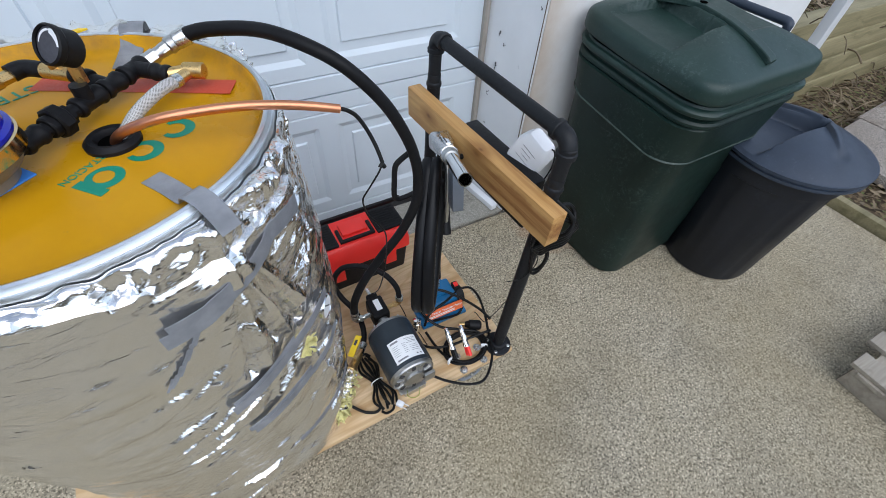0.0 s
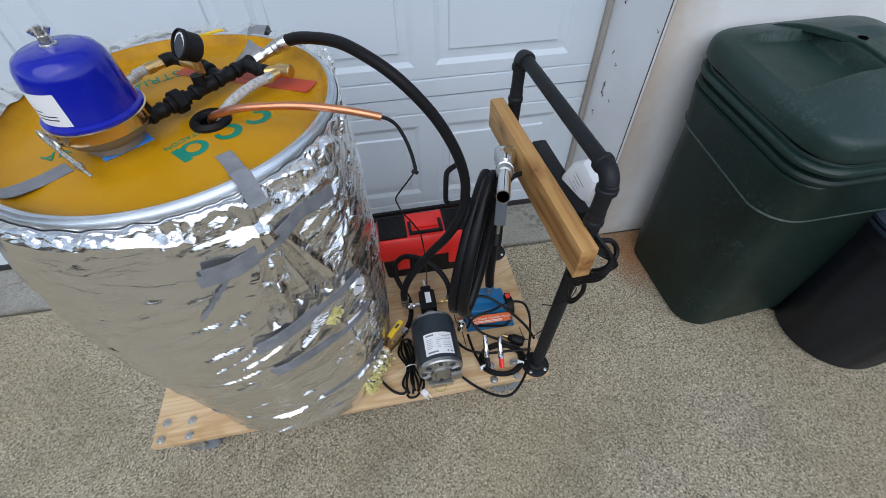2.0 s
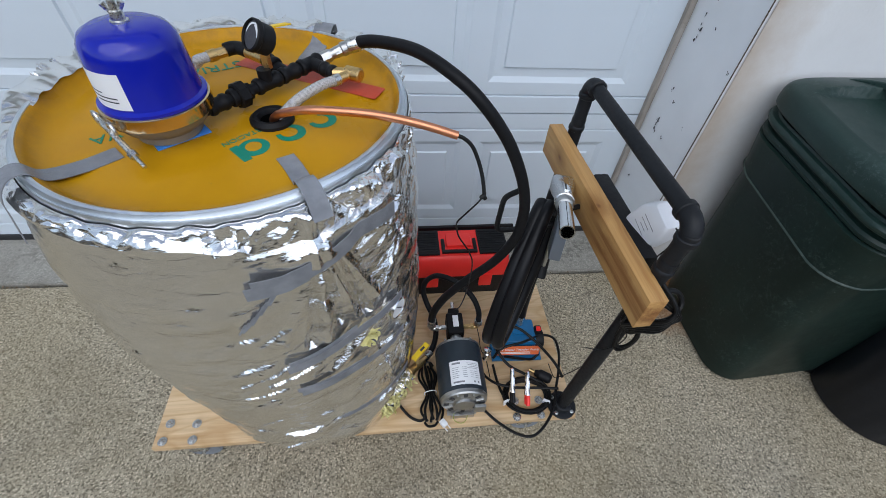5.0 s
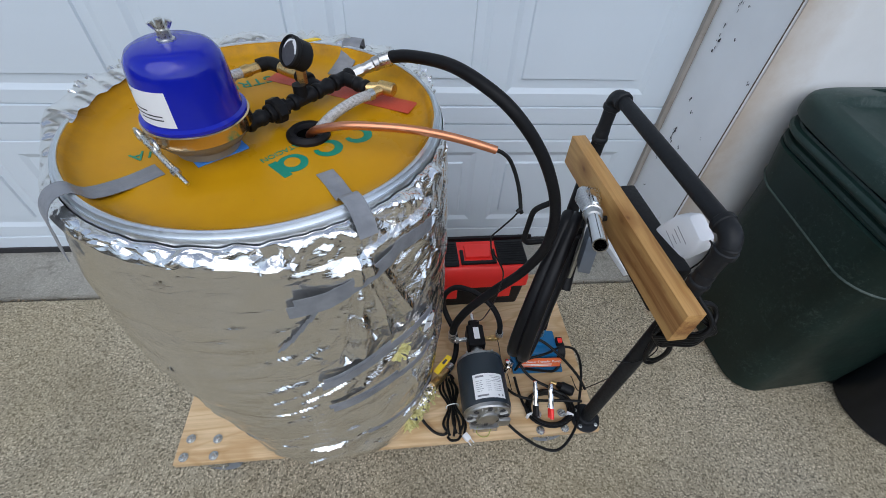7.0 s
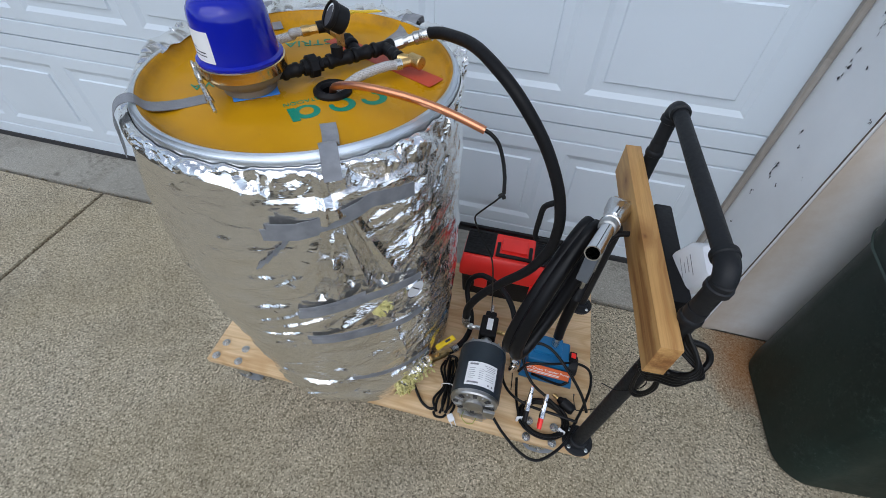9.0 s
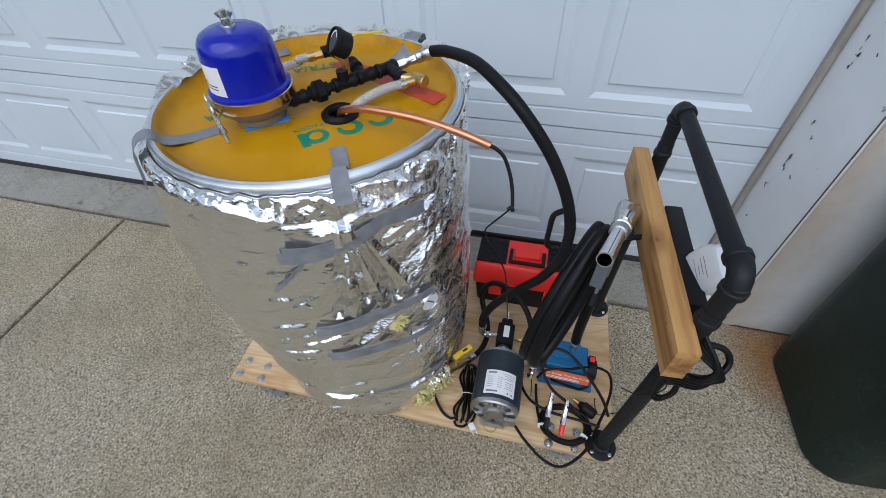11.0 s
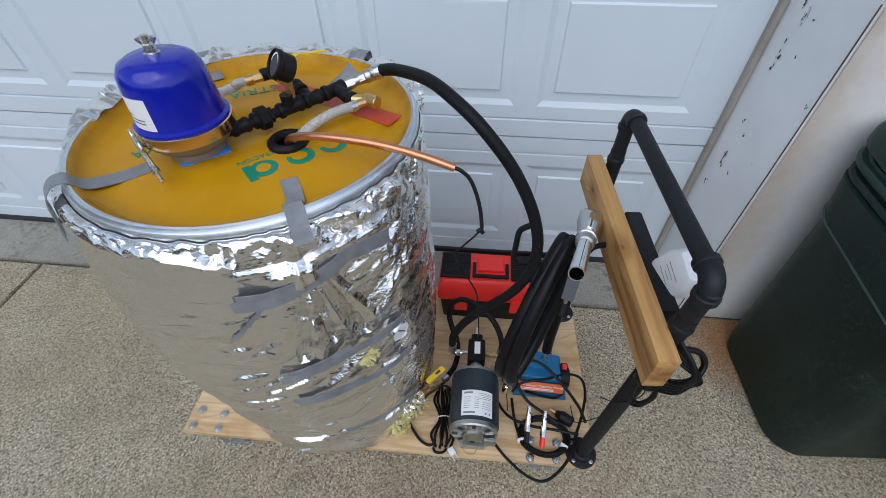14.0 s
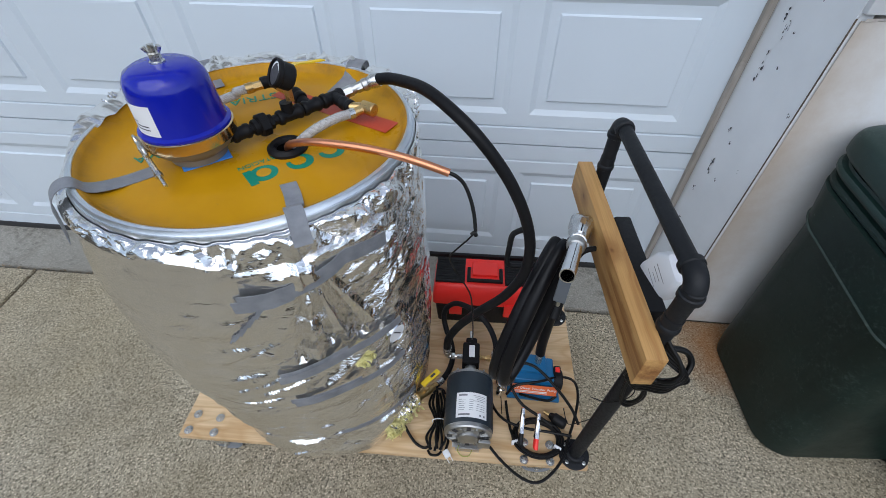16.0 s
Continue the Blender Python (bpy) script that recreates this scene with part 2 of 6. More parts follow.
MAT["copper"] = plain("copper", (0.72, 0.31, 0.17), 0.36, 1.0, vary=0.15, scale=25)
MAT["iron"] = plain("black_iron", (0.007, 0.007, 0.008), 0.52, 0.0, vary=0.3, scale=30, bump=0.25, dist=0.001, spec=0.2)
MAT["pipe"] = plain("black_pipe_paint", (0.010, 0.011, 0.013), 0.5, 0.0, vary=0.3, scale=25, bump=0.14, spec=0.28)
MAT["rubber"] = plain("black_rubber", (0.007, 0.007, 0.008), 0.5, vary=0.3, scale=25, bump=0.1, spec=0.2)
MAT["hose"] = plain("smooth_black_hose", (0.006, 0.006, 0.007), 0.36, vary=0.2, scale=25, bump=0.04, spec=0.22)
MAT["cable"] = plain("black_cable", (0.006, 0.006, 0.006), 0.4, vary=0.2, scale=25, bump=0.0, spec=0.22)
MAT["blackp"] = plain("black_plastic", (0.010, 0.010, 0.011), 0.5, vary=0.2, scale=30, spec=0.22)
MAT["red"] = plain("red_plastic", (0.88, 0.030, 0.022), 0.38, vary=0.08, scale=20)
MAT["blue"] = plain("blue_enamel", (0.007, 0.014, 0.35), 0.14, vary=0.06, scale=10, bump=0.02)
MAT["bluepump"] = plain("blue_paint", (0.010, 0.135, 0.31), 0.4, vary=0.1, scale=20)
MAT["motor"] = plain("slate_paint", (0.019, 0.028, 0.037), 0.36, vary=0.1, scale=20)
MAT["label"] = plain("paper_label", (0.80, 0.81, 0.82), 0.5, vary=0.02, bump=0.0)
MAT["ink"] = plain("ink", (0.05, 0.05, 0.06), 0.6, bump=0.0)
MAT["teal"] = plain("teal_print", (0.0, 0.22, 0.14), 0.45, vary=0.12, bump=0.0)
MAT["orange"] = plain("orange_label", (0.75, 0.16, 0.05), 0.45, bump=0.0)
MAT["redtape"] = plain("red_sticker", (0.50, 0.06, 0.025), 0.5, vary=0.15)
MAT["bluetape"] = plain("blue_masking_tape", (0.05, 0.22, 0.62), 0.6)
MAT["yellow"] = plain("yellow_handle", (0.80, 0.55, 0.02), 0.4)
MAT["wool"] = plain("yellow_glass_wool", (0.78, 0.69, 0.30), 0.95, vary=0.35, scale=60, bump=0.9, dist=0.006)
MAT["white"] = plain("white_plastic", (0.78, 0.79, 0.81), 0.4, vary=0.02)
MAT["ventdark"] = plain("vent_slot_dark", (0.03, 0.03, 0.033), 0.55)
MAT["wheel"] = plain("grey_rubber", (0.20, 0.22, 0.25), 0.6)
MAT["filterbase"] = plain("grey_casting", (0.20, 0.185, 0.16), 0.5, 0.3, vary=0.15, bump=0.2)


def lid_paint():
    m = Nodes("ochre_lid_paint", 0.32, colour=(0.60, 0.33, 0.015), spec=0.14)
    n = m.noise(7, 5)
    f = m.noise(40, 4, 0.7)
    c = m.mix(m.grey(n, 0.3, 0.7), (0.48, 0.232, 0.003), (0.57, 0.290, 0.005))
    c = m.mix(m.grey(f, 0.68, 0.8, 0.0, 0.5), c, (0.34, 0.20, 0.05))
    d = m.math("SQRT", m.math("ADD", m.math("POWER", m.xyz()[0], 2.0), m.math("POWER", m.xyz()[1], 2.0)))
    rub = m.math("ADD", d, m.math("MULTIPLY", m.noise(5, 4), 0.10))
    worn = m.math("MULTIPLY", m.grey(rub, 0.305, 0.335, 0.0, 0.5), m.math("MULTIPLY", m.grey(m.xyz()[1], -0.17, -0.22), m.grey(m.xyz()[0], 0.0, 0.05)))
    c = m.mix(worn, c, (0.55, 0.42, 0.17))
    # browner in broken patches towards the rim
    rim_brown = m.math("MULTIPLY", m.grey(rub, 0.315, 0.345, 0.0, 0.55), m.grey(m.noise(18, 5, 0.7), 0.4, 0.62))
    c = m.mix(rim_brown, c, (0.22, 0.12, 0.03))
    m.colour(c)
    m.rough(m.grey(n, 0.3, 0.7, 0.24, 0.42))
    m.bump(m.noise(5, 2), 0.25, 0.006)
    return m.mat


def duct_tape():
    m = Nodes("grey_webbed_tape", 0.40, 0.0, (0.33, 0.34, 0.36), 0.5)
    w = m.wave(900, direction="X")
    v = m.wave(900, direction="Y")
    n = m.noise(25, 4)
    m.colour(m.mix(m.grey(n, 0.3, 0.7), (0.16, 0.168, 0.185), (0.27, 0.28, 0.30)))
    m.bump(m.math("ADD", w, v), 0.15, 0.0005).bump(n, 0.3, 0.002)
    return m.mat


def braided():
    m = Nodes("clear_braided_hose", 0.16, 0.0, (0.74, 0.74, 0.72))
    uv = m.node("ShaderNodeTexCoord").outputs["UV"]
    a = m.wave(0.5, co=m.mapped((1, 1, 1), rot=(0, 0, math.pi / 4), co=uv), direction="X")
    b = m.wave(0.5, co=m.mapped((1, 1, 1), rot=(0, 0, -math.pi / 4), co=uv), direction="X")
    t = m.math("MAXIMUM", a, b)
    m.colour(m.mix(m.grey(t, 0.62, 0.85), (0.30, 0.29, 0.27), (0.86, 0.86, 0.86)))
    m.b.inputs["Transmission Weight"].default_value = 0.4
    m.bump(t, 0.3, 0.0008)
    return m.mat


def bin_plastic(name, base, dusty, spec=0.42):
    m = Nodes(name, 0.5, colour=base, spec=spec)
    n = m.noise(4, 5)
    f = m.noise(70, 4, 0.7)
    s = m.noise(6, 7, 0.75)
    c = m.mix(m.grey(n, 0.3, 0.7), tuple(v * 0.75 for v in base), tuple(v * 1.3 for v in base))
    # chalky scuffs come in patches made of fine streaks
    patch = m.grey(s, 0.50, 0.66, 0.08, 1.0)
    fine = m.grey(m.noise(75, 8, 0.85, distort=0.4), 0.50, 0.70)
    c = m.mix(m.math("MULTIPLY", m.math("MULTIPLY", patch, fine), 0.42), c, dusty)
    speck = m.grey(m.noise(140, 2, 0.5), 0.73, 0.78, 0.0, 0.35)
    c = m.mix(speck, c, dusty)
    m.colour(c)
    m.rough(m.grey(s, 0.3, 0.7, 0.36, 0.55))
    m.bump(f, 0.15, 0.0008)
    return m.mat


MAT["lid"] = lid_paint()
MAT["tape"] = duct_tape()
MAT["braid"] = braided()
MAT["green"] = bin_plastic("dark_green_plastic", (0.0060, 0.0180, 0.0145), (0.20, 0.245, 0.225), 0.32)
# the body's green made paler, standing in for sky reflected on the lid
MAT["greenlid"] = bin_plastic("sky_lit_green_plastic", (0.013, 0.033, 0.028), (0.24, 0.29, 0.27))
MAT["wornedge"] = bin_plastic("worn_green_plastic", (0.035, 0.055, 0.046), (0.36, 0.39, 0.36))
MAT["can"] = bin_plastic("faded_black_plastic", (0.007, 0.009, 0.014), (0.06, 0.07, 0.09))
MAT["canlid"] = bin_plastic("slate_blue_plastic", (0.032, 0.044, 0.066), (0.13, 0.15, 0.18))
MAT["ply"] = lumber("plywood", (0.80, 0.61, 0.38), (0.46, 0.27, 0.11), axis=0, knots=((0.02, 0.33, 0.17, 0.008), (1.16, 0.30, 0.17, 0.007)), scale=0.5, figure=0.45)
MAT["beam"] = lumber("fir_timber", (0.63, 0.38, 0.14), (0.38, 0.18, 0.055), axis=1, knots=((-0.019, 0.185, 0.012, 0.012), (-0.019, -0.03, 0.032, 0.015), (-0.019, -0.13, -0.01, 0.005), (0.019, -0.11, 0.02, 0.01), (-0.012, -0.035, 0.043, 0.010)), scale=1.0, heart=(-0.10, 0.03, -0.002, 0.034))
MAT["pallet"] = lumber("grey_pallet_wood", (0.46, 0.41, 0.33), (0.27, 0.235, 0.19), axis=0, knots=())
MAT["fence"] = lumber("unseen_fence_wood", (0.13, 0.10, 0.07), (0.06, 0.045, 0.03), axis=2, knots=(), scale=0.4)
MAT["timber"] = lumber("mossy_timber", (0.36, 0.31, 0.18), (0.17, 0.15, 0.075), axis=0, knots=(), scale=0.6)


def soil():
    m = Nodes("leaf_litter", 0.95, colour=(0.07, 0.05, 0.03), spec=0.1)
    v = m.voronoi(55, out="Color")
    sp = m.node("ShaderNodeSeparateColor")
    m.link(v, sp.inputs[0])
    c = m.ramp(sp.outputs[0], (0.0, (0.03, 0.022, 0.015)), (0.5, (0.11, 0.08, 0.05)), (0.8, (0.20, 0.15, 0.09)), (1.0, (0.13, 0.17, 0.06)))
    m.colour(c)
    m.bump(sp.outputs[0], 0.8, 0.01)
    return m.mat


MAT["soil"] = soil()
MAT["leaf"] = plain("dry_leaf", (0.19, 0.145, 0.09), 0.8, vary=0.5, scale=20)


# ---- mesh tools ----
def finish(bm, angle=35.0, smooth=True):
    bmesh.ops.recalc_face_normals(bm, faces=bm.faces)
    lim = radians(angle)
    for f in bm.faces:
        f.smooth = smooth
    for e in bm.edges:
        if len(e.link_faces) == 2 and e.calc_face_angle(0.0) > lim:
            e.smooth = False


def part(name, bm, material, parent=None, label="", angle=35.0, smooth=True, m=None):
    """Links a bmesh as one mesh object, under a thing or part if one is given."""
    finish(bm, angle, smooth)
    me = bpy.data.meshes.new(name)
    bm.to_mesh(me)
    bm.free()
    me.materials.append(MAT[material] if isinstance(material, str) else material)
    ob = new(name, me)
    if m is not None:
        ob.matrix_basis = m
    if parent:
        ob.parent = parent
    if label:
        ob["label"] = label
    return ob


def thing(name, m, label, category, group="", kind=""):
    ob = new(name)
    ob.empty_display_size = 0.05
    ob.matrix_basis = m
    return tagged(ob, label, category, group, kind)


def box(size, at=(0, 0, 0), bevel=0.003, seg=2, bm=None, m=None):
    """A bevelled block; at is its middle."""
    bm2 = bmesh.new()
    bmesh.ops.create_cube(bm2, size=1)
    bmesh.ops.scale(bm2, vec=size, verts=bm2.verts)
    if bevel:
        bmesh.ops.bevel(bm2, geom=list(bm2.edges), offset=min(bevel, min(size) * 0.45), segments=seg, affect="EDGES", profile=0.6)
    if m is not None:
        bmesh.ops.transform(bm2, matrix=m, verts=bm2.verts)
    bmesh.ops.translate(bm2, vec=at, verts=bm2.verts)
    return join(bm, bm2)


def join(bm, other):
    if bm is None:
        return other
    me = bpy.data.meshes.new("tmp")
    other.to_mesh(me)
    other.free()
    bm.from_mesh(me)
    bpy.data.meshes.remove(me)
    return bm


def lathe(profile, seg=48, bm=None, m=None, caps=True):
    """Turns (radius, height) pairs about z."""
    b = bmesh.new()
    rings = []
    for r, z in profile:
        if r < 1e-6:
            rings.append([b.verts.new((0, 0, z))])
        else:
            rings.append([b.verts.new((r * math.cos(2 * math.pi * i / seg), r * math.sin(2 * math.pi * i / seg), z)) for i in range(seg)])
    for p, q in zip(rings, rings[1:]):
        for i in range(seg):
            j = (i + 1) % seg
            if len(p) == 1 and len(q) == 1:
                continue
            if len(p) == 1:
                b.faces.new((p[0], q[i], q[j]))
            elif len(q) == 1:
                b.faces.new((p[i], p[j], q[0]))
            else:
                b.faces.new((p[i], p[j], q[j], q[i]))
    if caps:
        for r in (rings[0], rings[-1]):
            if len(r) > 2:
                b.faces.new(r)
    if m is not None:
        bmesh.ops.transform(b, matrix=m, verts=b.verts)
    return join(bm, b)


def along(a, b):
    """A pose whose z runs from a towards b."""
    a, b = Vector(a), Vector(b)
    return Matrix.Translation(a) @ (b - a).to_track_quat("Z", "Y").to_matrix().to_4x4()


def rod(a, b, r, seg=20, bm=None, bevel=0.0):
    L = (Vector(b) - Vector(a)).length
    if bevel:
        prof = [(r - bevel, 0), (r, bevel), (r, L - bevel), (r - bevel, L)]
    else:
        prof = [(r, 0), (r, L)]
    return lathe(prof, seg, bm, along(a, b))


def curve_points(pts, res=8):
    """Catmull-Rom through the points."""
    p = [Vector(q) for q in pts]
    p = [p[0] * 2 - p[1]] + p + [p[-1] * 2 - p[-2]]
    out = []
    for i in range(1, len(p) - 2):
        a, b, c, d = p[i - 1], p[i], p[i + 1], p[i + 2]
        for k in range(res):
            t = k / res
            out.append(0.5 * ((2 * b) + (c - a) * t + (2 * a - 5 * b + 4 * c - d) * t * t + (3 * b - a - 3 * c + d) * t ** 3))
    out.append(p[-2])
    return out


def tube(pts, r, seg=12, res=8, bm=None, raw=False, rfun=None, weave=0):
    """A round hose along smooth points."""
    path = [Vector(q) for q in pts] if raw else curve_points(pts, res)
    b = bmesh.new()
    rings = []
    up = None
    for i, p in enumerate(path):
        d = (path[min(i + 1, len(path) - 1)] - path[max(i - 1, 0)]).normalized()
        if up is None:
            up = d.orthogonal().normalized()
        else:
            up = (up - d * up.dot(d)).normalized()
        side = d.cross(up)
        rr = r if rfun is None else rfun(i / (len(path) - 1)) * r
        rings.append([b.verts.new(p + rr * (up * math.cos(2 * math.pi * k / seg) + side * math.sin(2 * math.pi * k / seg))) for k in range(seg)])
    for p, q in zip(rings, rings[1:]):
        for k in range(seg):
            b.faces.new((p[k], p[(k + 1) % seg], q[(k + 1) % seg], q[k]))
    b.faces.new(rings[0])
    b.faces.new(rings[-1])
    if weave:
        layer = b.loops.layers.uv.new("weave")
        step = (path[1] - path[0]).length / (2 * math.pi * r / seg)
        for n, f in enumerate(b.faces):
            i, k = divmod(n, seg)
            for lp, (du, dv) in zip(f.loops, ((0, 0), (0, 1), (1, 1), (1, 0))):
                lp[layer].uv = (weave * (i + du) * step / seg, weave * (k + dv) / seg)
    return join(bm, b)


def ribbon(pts, width, thick, up=(0, 0, 1), res=6, across=None):
    """A flat strap along smooth points; across gives its width direction at each point."""
    path = curve_points(pts, res)
    b = bmesh.new()
    rings = []
    for i, p in enumerate(path):
        d = (path[min(i + 1, len(path) - 1)] - path[max(i - 1, 0)]).normalized()
        s = Vector(across(p) if across else up).cross(d).normalized() if across is None else Vector(across(p)).normalized()
        n = d.cross(s).normalized()
        w = width / 2
        rings.append([b.verts.new(p + s * x + n * y) for x, y in ((-w, -thick / 2), (w, -thick / 2), (w, thick / 2), (-w, thick / 2))])
    for p, q in zip(rings, rings[1:]):
        for k in range(4):
            b.faces.new((p[k], p[(k + 1) % 4], q[(k + 1) % 4], q[k]))
    b.faces.new(rings[0])
    b.faces.new(rings[-1])
    return b


def prism(poly, z0, z1, bevel=0.0):
    """An upright block over a plan outline."""
    b = bmesh.new()
    lo = [b.verts.new((x, y, z0)) for x, y in poly]
    hi = [b.verts.new((x, y, z1)) for x, y in poly]
    n = len(poly)
    for i in range(n):
        b.faces.new((lo[i], lo[(i + 1) % n], hi[(i + 1) % n], hi[i]))
    b.faces.new(lo)
    b.faces.new(hi)
    bmesh.ops.recalc_face_normals(b, faces=b.faces)
    if bevel:
        bmesh.ops.bevel(b, geom=list(b.edges), offset=bevel, segments=2, affect="EDGES")
    return b


def lettering(name, text, size, m, material, parent=None, depth=0.0004):
    cu = bpy.data.curves.new(name, "FONT")
    cu.body, cu.size, cu.extrude, cu.align_x, cu.align_y = text, size, depth, "CENTER", "CENTER"
    tmp = bpy.data.objects.new(name, cu)
    me = bpy.data.meshes.new_from_object(tmp)
    bpy.data.objects.remove(tmp)
    me.materials.clear()
    me.materials.append(MAT[material])
    ob = new(name, me)
    ob.matrix_basis = m
    if parent:
        ob.parent = parent
    return ob


def smooth(a, b, v):
    """Eases from 0 at a to 1 at b; a may be the larger."""
    t = min(1.0, max(0.0, (v - a) / (b - a)))
    return t * t * (3 - 2 * t)


# ---- ground ----
ground_bm = bmesh.new()
bmesh.ops.create_grid(ground_bm, x_segments=2, y_segments=2, size=400)
tagged(part("ground", ground_bm, "soil", m=pose(0, 0, -0.035)), "dark soil under and round the paving", "ground", kind="structure")


def slab(name, poly, material, label, top=0.0):
    return tagged(part(name, prism(poly, top - 0.06, top, 0.004), material), label, "pavement", kind="structure")


slab("pavement_1", [(-1.128, -6.0), (3.25, -6.0), (3.29, 0.655), (-1.165, 0.742)], "drive", "worn exposed-aggregate concrete driveway slab")
slab("pavement_2", [(-6.0, -6.0), (-1.142, -6.0), (-1.179, 0.742), (-6.0, 0.84)], "drive", "worn exposed-aggregate concrete driveway slab beside a joint")
slab("apron", [(-6.0, 0.852), (3.29, 0.667), (3.29, 1.15), (-6.0, 1.35)], "apron", "smoother stained concrete sill before the garage door", 0.006)

jr = random.Random(21)
joint_bm = bmesh.new()
for k in range(900):
    if k % 3:
        s_ = jr.random()
        x, y = -1.165 + 0.037 * (0.742 - (0.742 - 6.7 * s_ * s_)) / 6.7 - 0.007, 0.742 - 3.0 * s_
    else:
        x = jr.uniform(-2.2, 1.7)
        y = 0.742 + (x + 1.165) * (0.655 - 0.742) / 4.455 + 0.006
    mm = pose(x + jr.uniform(-0.007, 0.007), y + jr.uniform(-0.006, 0.006), jr.uniform(-0.014, -0.001), jr.uniform(-40, 40), jr.uniform(-40, 40), jr.uniform(0, 360))
    L, w = jr.uniform(0.003, 0.011), jr.uniform(0.002, 0.005)
    joint_bm.faces.new([joint_bm.verts.new(mm @ Vector(p)) for p in ((-L, 0, 0), (0, -w, 0.002), (L, 0, 0), (0, w, 0.002))])
tagged(part("joint_debris", joint_bm, "leaf"), "dirt and plant bits caught in the slab joints", "debris", kind="stuff")

# ---- unseen fences, added so foil and door mirror something dark ----
for k, (x, y, L, turn) in enumerate(((0.0, -9.0, 20.0, 0), (-9.0, -2.0, 15.0, 90), (9.5, -2.0, 15.0, 90))):
    fence = part(f"wall_{('unseen_south', 'unseen_west', 'unseen_east')[k]}", box((L, 0.08, 2.3), (0, 0, 1.13), 0.01), "fence", m=pose(x, y, 0, 0, 0, turn))
    tagged(fence, "unseen dark fence added to darken low reflections", "fence", kind="structure")

# ---- garage front, slightly turned ----
GAR = pose(1.0, 0.9655, 0.0, 0, 0, math.degrees(-0.0208))


def door_section(z0, z1, pz0, pz1, u0, u1, lefts, width):
    """One hinged leaf of the door with its pressed panels; the face lies at y = 0, looking to -y."""
    b = bmesh.new()
    us = [u0]
    for l in lefts:
        us += [l, l + width]
    us.append(u1)
    # horizontal grooves near the joints
    zs = [(z0 + 0.003, 0.0), (z0 + 0.065, 0.0), (z0 + 0.069, 0.007), (z0 + 0.075, 0.0), (pz0, 0.0), (pz1, 0.0),
          (z1 - 0.074, 0.0), (z1 - 0.069, 0.007), (z1 - 0.064, 0.0), (z1 - 0.003, 0.0)]
    grid = [[b.verts.new((u, d, z)) for u in us] for z, d in zs]
    for i in range(len(zs) - 1):
        for j in range(len(us) - 1):
            if i == 4 and j % 2 == 1:
                continue
            b.faces.new((grid[i][j], grid[i][j + 1], grid[i + 1][j + 1], grid[i + 1][j]))
    for j in range(1, len(us) - 1, 2):
        ring = [grid[4][j], grid[4][j + 1], grid[5][j + 1], grid[5][j]]
        a, c = us[j], us[j + 1]
        for inset, d in ((0.004, 0.002), (0.019, 0.0085), (0.050, 0.0080), (0.0545, 0.0004)):
            nxt = [b.verts.new(v) for v in ((a + inset, d, pz0 + inset), (c - inset, d, pz0 + inset), (c - inset, d, pz1 - inset), (a + inset, d, pz1 - inset))]
            for k in range(4):
                b.faces.new((ring[k], ring[(k + 1) % 4], nxt[(k + 1) % 4], nxt[k]))
            ring = nxt
        b.faces.new(ring)
    # thickness
    edge = [e for e in b.edges if len(e.link_faces) == 1]
    ext = bmesh.ops.extrude_edge_only(b, edges=edge)
    for v in ext["geom"]:
        if isinstance(v, bmesh.types.BMVert):
            v.co.y = 0.045
    return b


garage_door = thing("door_1", GAR, "pale grey-white sectional garage door with raised panels", "garage door", kind="structure")
LEFTS = [0.028 + 0.58 * k for k in range(-8, 1)]
for z0, z1, p0, p1 in ((0.03, 0.637, 0.157, 0.514), (0.637, 1.245, 0.757, 1.131), (1.245, 1.853, 1.365, 1.739), (1.853, 2.46, 1.973, 2.34)):
    part("door_panel", door_section(z0, z1, p0, p1, -4.75, 0.655, LEFTS, 0.505), "door", garage_door, angle=12)
part("bottom_seal", box((5.4, 0.05, 0.032), (-2.05, 0.018, 0.02), 0.006), "seal", garage_door)

garage = thing("wall_north", GAR, "white stuccoed garage wall with a recessed door opening", "wall", kind="structure")
part("stop_strip", box((0.021, 0.02, 2.44), (0.6425, -0.008, 1.225), 0.003), "stop", garage, "weathered grey wooden stop strip")
part("jamb", prism([(0.652, 0.0), (0.70, -0.262), (0.735, -0.262), (0.735, 0.10), (0.652, 0.10)], 0.006, 2.48, 0.003), "scratched", garage, "white jamb board with black scratches")
# flaked and gouged spots on the jamb board: distance from the door, height, length
chip_bm = bmesh.new()
cr = random.Random(8)
for d, z, L in ((0.085, 1.093, 0.05), (0.066, 1.115, 0.03), (0.073, 0.98, 0.055), (0.083, 0.779, 0.016), (0.119, 1.087, 0.006), (0.243, 0.919, 0.012), (0.079, 0.65, 0.065), (0.115, 0.753, 0.008), (0.06, 0.54, 0.03), (0.075, 1.28, 0.06), (0.07, 0.40, 0.012), (0.13, 0.62, 0.008), (0.20, 0.70, 0.006), (0.15, 1.18, 0.008), (0.13, 1.0, 0.006)):
    for k in range(2 + int(L * 150)):
        zz, dd = z + cr.gauss(0, 0.42) * L, d + cr.gauss(0, 0.0035) + 0.0
        w, h = cr.uniform(0.0008, 0.0042), cr.uniform(0.0016, 0.005 + L * 0.07)
        ring = []
        for i in range(7):
            a = 2 * math.pi * i / 7
            e = cr.uniform(0.5, 1.1)
            y, q = dd + w * e * math.cos(a), zz + h * e * math.sin(a)
            ring.append(chip_bm.verts.new((0.652 + 0.048 * y / 0.262 - 0.0022, -y, q)))
        chip_bm.faces.new(ring)
chips = part("paint_chips", chip_bm, "ink", garage, "black gouges in the jamb paint")
chips["kind"] = "stuff"
